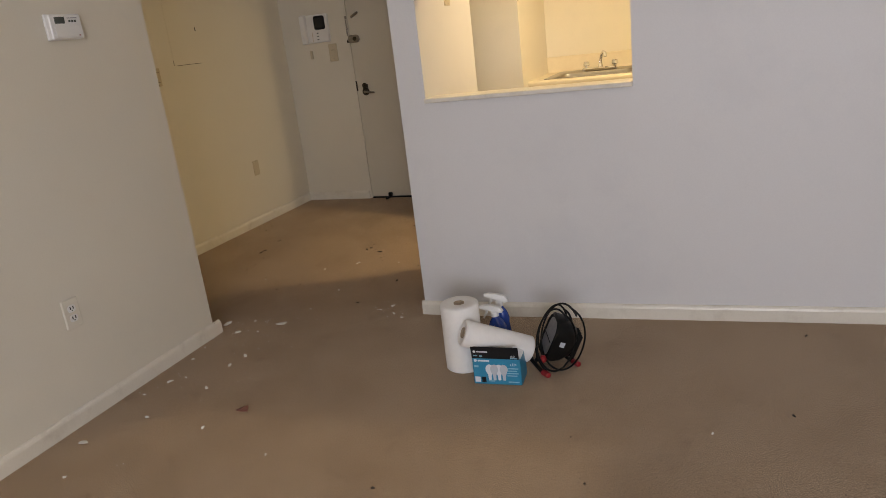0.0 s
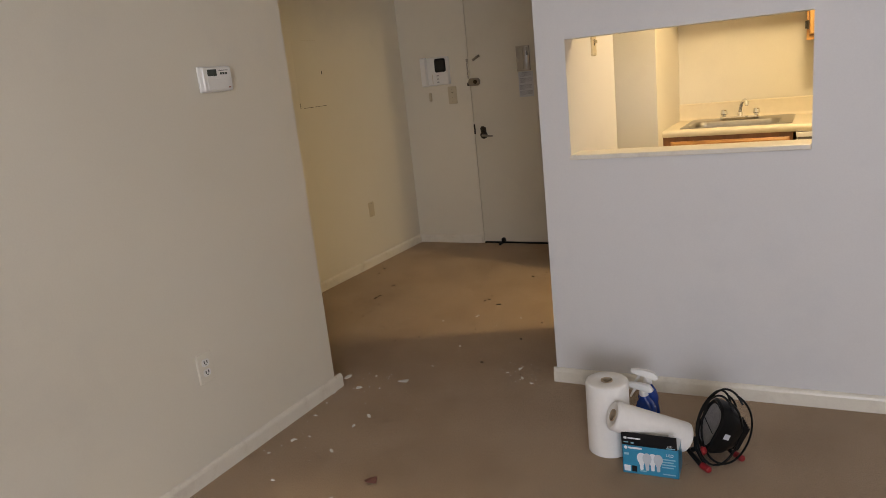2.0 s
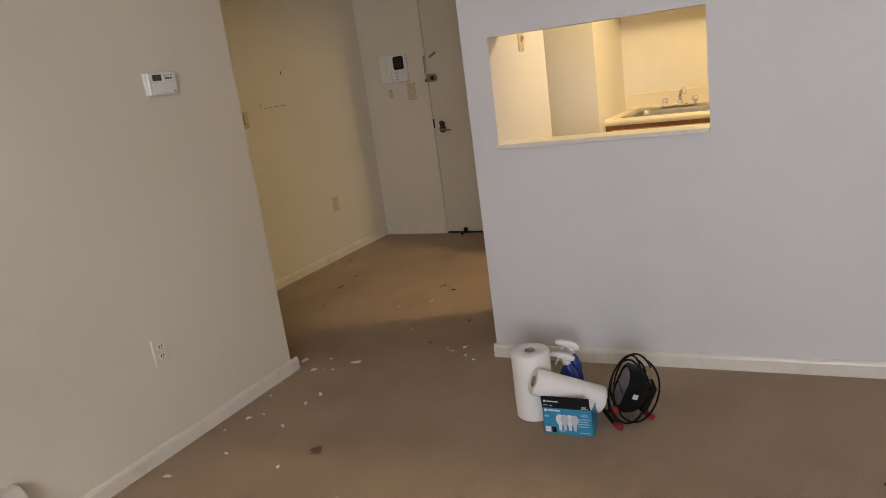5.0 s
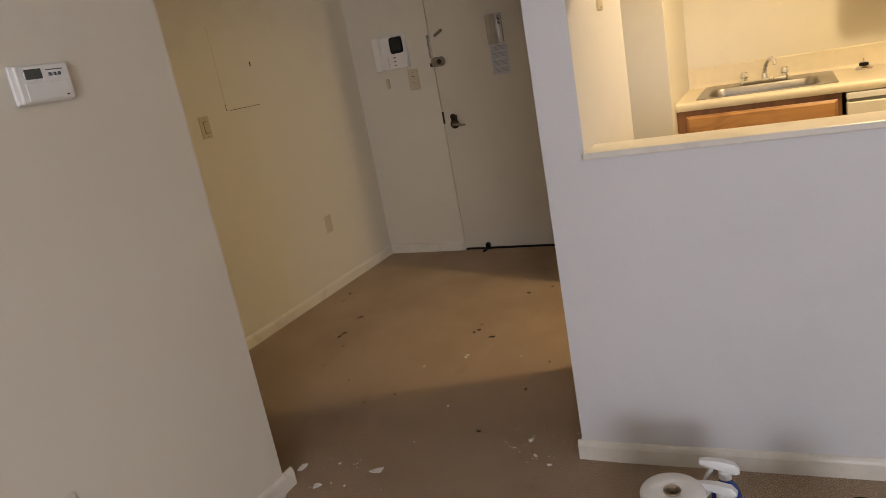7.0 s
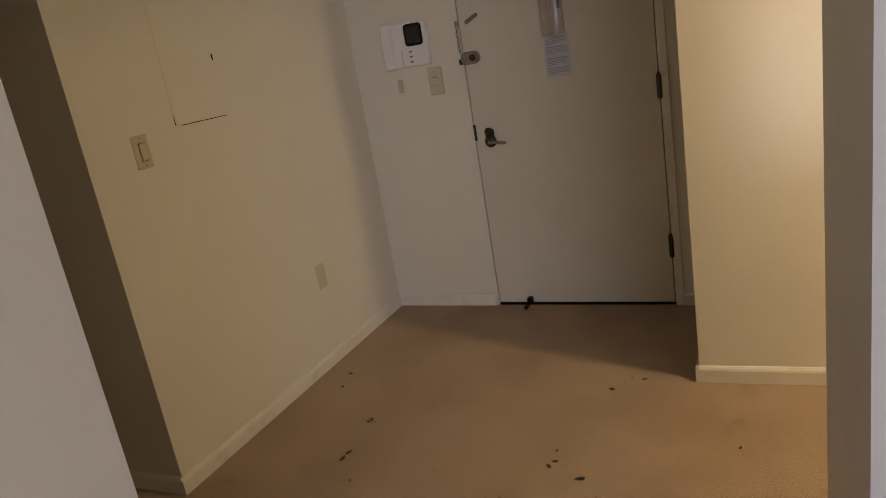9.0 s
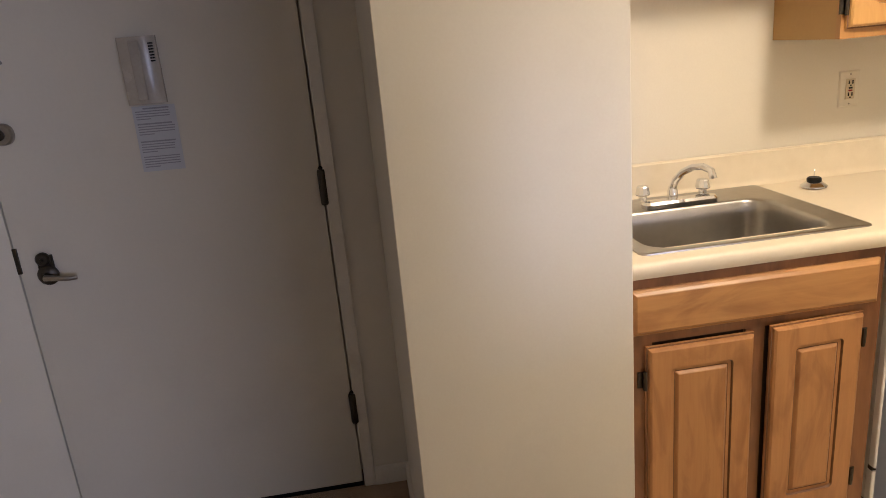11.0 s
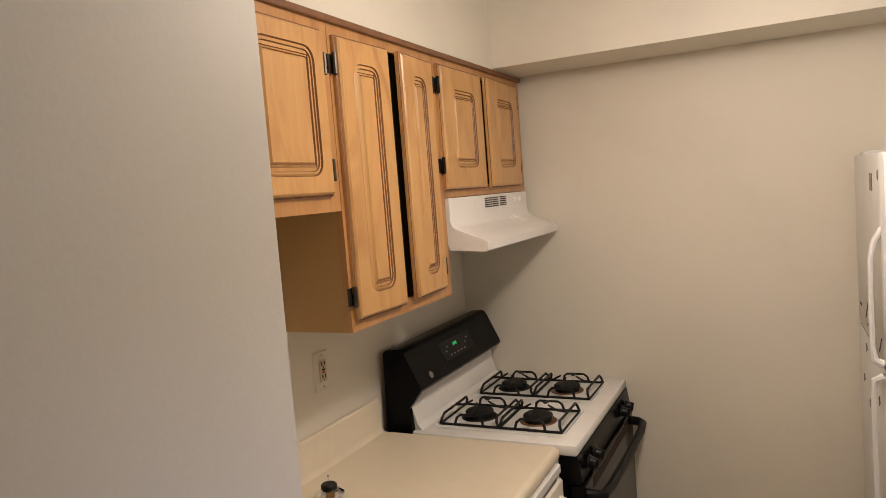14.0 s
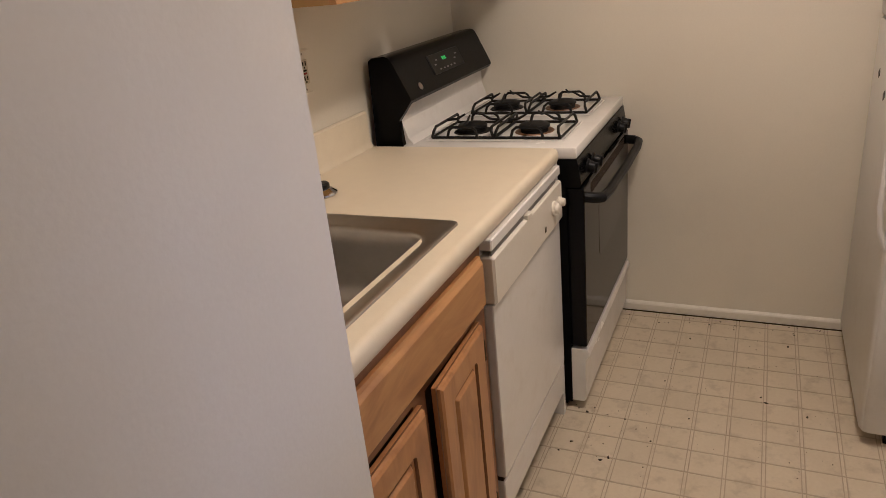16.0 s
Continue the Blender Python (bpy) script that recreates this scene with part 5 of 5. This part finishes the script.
for sx in (-0.082, 0.07):
    bm = bmesh.new()
    tube(bm, [(sx, -0.070, 0.0125), (sx, -0.066, 0.0125), (sx, -0.030, 0.0125)], 0.0125, 10, radii=[0.009, 0.0125, 0.0125])
    part("stand_tip", bm, RED_PLASTIC, wl, "red rubber tip", True)
hm = pose(0.006, -0.012, 0.136, -24, 6, -116) @ Matrix.Diagonal((0.94, 1.02, 1.0, 1))
bm = carved(0.165, 0.19, [(0.05, 0.05, 0.075, 0), (0.03, 0.06, 0.062, 0), (0.008, 0.06, 0.03, 0), (0, 0.06, 0.0, 0), (0, 0.06, -0.03, 0), (0.008, 0.055, -0.036, 0), (0.014, 0.05, -0.03, 0)], 6)
head = part("lamp_head", bm, BLACK_MATT, wl, "black lamp housing", True, hm @ pose(-0.082, 0, -0.095))
for k in range(6):
    part("cooling_rib", boxed(0.042 + 0.015 * k, 0.04, 0.045, 0.046 + 0.015 * k, 0.09, 0.145, bevel=0.001), BLACK_MATT, head)
part("reflector_pan", carved(0.125, 0.15, [(0, 0.045, -0.028, 0), (0, 0.045, -0.031, 0)], 6), MESH_GREY, head, "crinkled grey reflector", m=pose(0.02, 0, 0.02))
part("guard_wire", boxed(0.014, -0.041, 0.093, 0.151, -0.038, 0.0965, bevel=0.001), BLACK_MATT, head)
part("rating_label", boxed(0.0, 0, 0, 0.02, 0.001, 0.022), BOX_GREY, head, "pale rating label", m=pose(0.1655, -0.004, 0.095, 0, 0, 90))
bm = bmesh.new()
lathe(bm, [(0.016, 0), (0.016, 0.012), (0.010, 0.018)], 8)
part("tilt_knob", bm, RED_PLASTIC, wl, "red tilt knob", m=pose(-0.085, -0.03, 0.075, 90, 0, 30))


def cord_loop(n, turns, cx, cy, cz, rx, rz, lean, wob):
    pts = []
    for k in range(n):
        a = 2 * math.pi * turns * k / (n - 1) + 0.6
        q = 1 + wob * math.sin(k * 0.43)
        pts.append((cx + rx * q * math.cos(a) + 0.01 * math.sin(k * 0.17), cy + lean * math.sin(a) + 0.012 * math.sin(k * 0.23), cz + rz * q * math.sin(a)))
    bm = bmesh.new()
    tube(bm, pts, 0.0042, 6)
    return bm


CORD_TURN = pose(0, 0, 0, 0, 0, -19)
part("cord", cord_loop(52, 1.07, 0.028, -0.03, 0.140, 0.088, 0.132, 0.03, 0.02), BLACK_MATT, wl, "looped black rubber cord", True, CORD_TURN)
part("cord", cord_loop(52, 1.07, -0.010, -0.055, 0.142, 0.076, 0.125, 0.02, 0.03), BLACK_MATT, wl, "looped black rubber cord", True, CORD_TURN)
part("cord", cord_loop(52, 1.07, 0.008, 0.02, 0.146, 0.066, 0.128, -0.03, 0.03), BLACK_MATT, wl, "looped black rubber cord", True, CORD_TURN)


# ---- litter ----
def flake(m, size, mat, label, name, category, thick=0.003, curl=0.006, seed=0, long_=1.0):
    rn = random.Random(seed)
    n = rn.randint(5, 7)
    ring = [(size * long_ * rn.uniform(0.4, 1.0) * math.cos(2 * math.pi * k / n), size * rn.uniform(0.25, 0.9) * math.sin(2 * math.pi * k / n)) for k in range(n)]
    bm = bmesh.new()
    lift = [rn.uniform(0, curl) for _ in ring]
    rings(bm, [[(x, yy, u) for (x, yy), u in zip(ring, lift)], [(x * 0.97, yy * 0.97, u + thick) for (x, yy), u in zip(ring, lift)]])
    ob = part(name, bm, mat, m=m)
    return tagged(ob, label, category, "litter on the carpet")


CHIPS = [(-1.682, 2.505, 20), (-1.531, 3.605, 27), (-1.706, 3.482, 20), (-1.476, 2.953, 13), (-1.733, 3.179, 12), (-1.689, 2.975, 14), (-1.508, 3.153, 11), (-1.496, 3.25, 12),
         (-1.565, 2.705, 10), (-1.835, 3.572, 22), (-1.46, 4.072, 11), (-1.476, 3.798, 7), (-1.566, 4.532, 8), (-1.276, 2.679, 7), (-0.925, 2.573, 6), (-1.698, 3.619, 8),
         (-1.57, 2.318, 8), (0.488, 2.958, 6), (-1.565, 4.507, 8), (-1.296, 4.533, 7), (-1.734, 4.402, 6), (-1.037, 3.877, 14), (-0.99, 3.78, 12), (-0.93, 3.74, 9), (-1.08, 3.82, 7),
         (-1.79, 3.40, 9), (-1.76, 3.30, 7), (-1.64, 3.02, 7), (-1.72, 2.86, 6), (-1.60, 3.50, 6)]
for k, (x, yy, s) in enumerate(CHIPS):
    flake(pose(x, yy, 0.001, 0, 0, 47 * k), 0.95 * s / 1000, PLASTER, "small white flake of fallen plaster on carpet", "plaster_chip", "debris", seed=k, long_=1.5)
CRUMBS = [(-1.256, 3.905, 15), (-2.411, 4.755, 15), (-2.437, 4.988, 14), (-1.626, 4.823, 12), (0.826, 3.726, 10), (0.731, 3.105, 9), (-0.476, 2.481, 7), (0.143, 2.628, 6), (0.059, 2.861, 5),
          (-2.446, 4.97, 9), (-2.415, 4.715, 16), (-2.311, 4.594, 8), (-2.759, 5.363, 12), (-2.727, 5.235, 12), (-2.404, 4.415, 8), (-2.291, 4.465, 6), (-2.285, 4.372, 7), (-1.639, 4.791, 14),
          (-1.522, 4.74, 18), (-1.635, 4.887, 7), (-1.524, 5.337, 16), (-1.41, 5.429, 14), (-1.045, 4.988, 10), (-1.15, 4.49, 10), (-1.857, 4.055, 8), (-1.748, 4.137, 9), (-1.483, 4.315, 6), (-2.05, 4.236, 5), (-1.179, 4.24, 14)]
for k, (x, yy, s) in enumerate(CRUMBS):
    flake(pose(x, yy, 0.001, 0, 0, 61 * k), 0.72 * s / 1000, CRUMB, "dark crumb of dirt on the carpet", "dirt_crumb", "debris", 0.004, 0.003, 100 + k, 1.6)
flake(pose(-1.204, 2.825, 0.002, 0, 0, 10), 0.03, LEAF, "dry reddish-brown leaf scrap on carpet", "leaf_scrap", "debris", 0.002, 0.012, 300, 1.5)
flake(pose(-2.65, 5.943, 0.001, 0, 0, 20), 0.03, KRAFT, "pale scrap of paper by the entry door", "paper_scrap", "debris", 0.001, 0.004, 301, 2.0)
KCRUMBS = [(1.292, 4.903, 9), (0.901, 4.973, 12), (0.93, 4.99, 6), (0.486, 5.408, 13), (0.47, 5.43, 9), (0.854, 4.854, 7), (0.60, 5.30, 7), (0.75, 5.20, 5), (1.271, 5.246, 5), (0.533, 5.534, 9), (0.95, 5.30, 5), (0.70, 5.52, 8)]
for k, (x, yy, s) in enumerate(KCRUMBS):
    flake(pose(x, yy, 0.003, 0, 0, 71 * k), 0.6 * s / 1000, CRUMB, "dark crumb on the kitchen vinyl floor", "dirt_crumb", "debris", 0.003, 0.002, 200 + k, 1.5)

def specks(name, zones, mat, label, seed, z):
    """Countless small bits strewn over a floor."""
    rn = random.Random(seed)
    bm = bmesh.new()
    for x0, y0, x1, y1, n, smax in zones:
        for _ in range(n):
            c = Vector((rn.uniform(x0, x1), rn.uniform(y0, y1), z))
            q, a, e = smax * rn.uniform(0.25, 1) ** 2, rn.uniform(0, 6.28), rn.uniform(0.3, 1)
            ring = [c + Vector((q * rn.uniform(0.6, 1) * math.cos(a + 1.26 * k), q * e * rn.uniform(0.6, 1) * math.sin(a + 1.26 * k), 0)) for k in range(5)]
            tip = bm.verts.new(c + Vector((0, 0, min(0.003, q * 0.7))))
            vs = [bm.verts.new(p) for p in ring]
            for k in range(5):
                bm.faces.new((vs[k], vs[(k + 1) % 5], tip))
    return tagged(part(name, bm, mat), label, "dirt", kind="stuff")


specks("carpet_dirt", [(-2.85, 4.3, -1.3, 6.1, 150, 0.007), (-1.8, 3.2, -0.9, 4.5, 90, 0.006), (-1.75, 1.6, 2.2, 3.7, 110, 0.005), (-2.7, 5.2, -1.3, 6.15, 60, 0.008)], CRUMB, "scattered dark specks of dirt on the carpet", 21, 0.0005)
specks("plaster_dust", [(-1.8, 2.4, -1.3, 3.7, 90, 0.005), (-1.15, 3.72, -0.86, 3.95, 70, 0.005), (-1.83, 3.4, -1.6, 3.65, 40, 0.006), (-2.2, 3.9, -1.2, 5.2, 50, 0.005)], PLASTER, "white plaster dust scattered on the carpet", 22, 0.0005)
specks("floor_dirt", [(0.55, 4.75, 1.45, 5.55, 120, 0.004), (0.45, 5.3, 0.75, 5.6, 40, 0.006), (1.38, 4.75, 1.455, 5.55, 60, 0.006), (-0.6, 4.7, 0.6, 5.5, 60, 0.004)], CRUMB, "scattered dark specks on the kitchen vinyl", 23, 0.0018)

# ---- kitchen floor, tile by tile ----
base = setting("floor_kitchen", boxed(STUB_W + 0.07, PASS_BACK - 0.06, -0.12, KIT_E, DOOR_Y, 0.0), VINYL_JOINT, "worn cream vinyl floor in small tile squares", "floor")
S = 0.1035


def tile_mesh():
    bm = bmesh.new()
    ax, ay, h = S / 2 - 0.0026, S / 2 - 0.0066, 0.0014
    rings(bm, [[(sx * (ax - d), sy * (ay - d), z) for sx, sy in ((-1, -1), (1, -1), (1, 1), (-1, 1))] for d, z in ((0, 0.0), (0, h * 0.6), (0.0012, h))], closed_start=False)
    box(bm, -ax, S / 2 - 0.0035, 0, ax, S / 2 + 0.0035, h * 0.9)
    bmesh.ops.recalc_face_normals(bm, faces=bm.faces)
    me = bpy.data.meshes.new("tile")
    bm.to_mesh(me)
    bm.free()
    me.materials.append(VINYL)
    return me


tm = tile_mesh()
far = bmesh.new()
for j in range(22):
    for i in range(22):
        x, yy = 1.4225 + S / 2 - S * i, 5.598 + S / 2 - S * j
        if x - S / 2 > KIT_E - 0.01 or x < STUB_W + 0.12 or yy < PASS_BACK:
            continue
        if j <= 13:
            ob = new("tile", tm)
            ob.parent = base
            ob.matrix_basis = pose(x, yy, 0.0004)
        else:
            a = S / 2 - 0.0028
            box(far, x - a, yy - a, 0.0, x + a, yy + a, 0.002)
tagged(part("far_tiles", far, VINYL, base), kind="stuff")
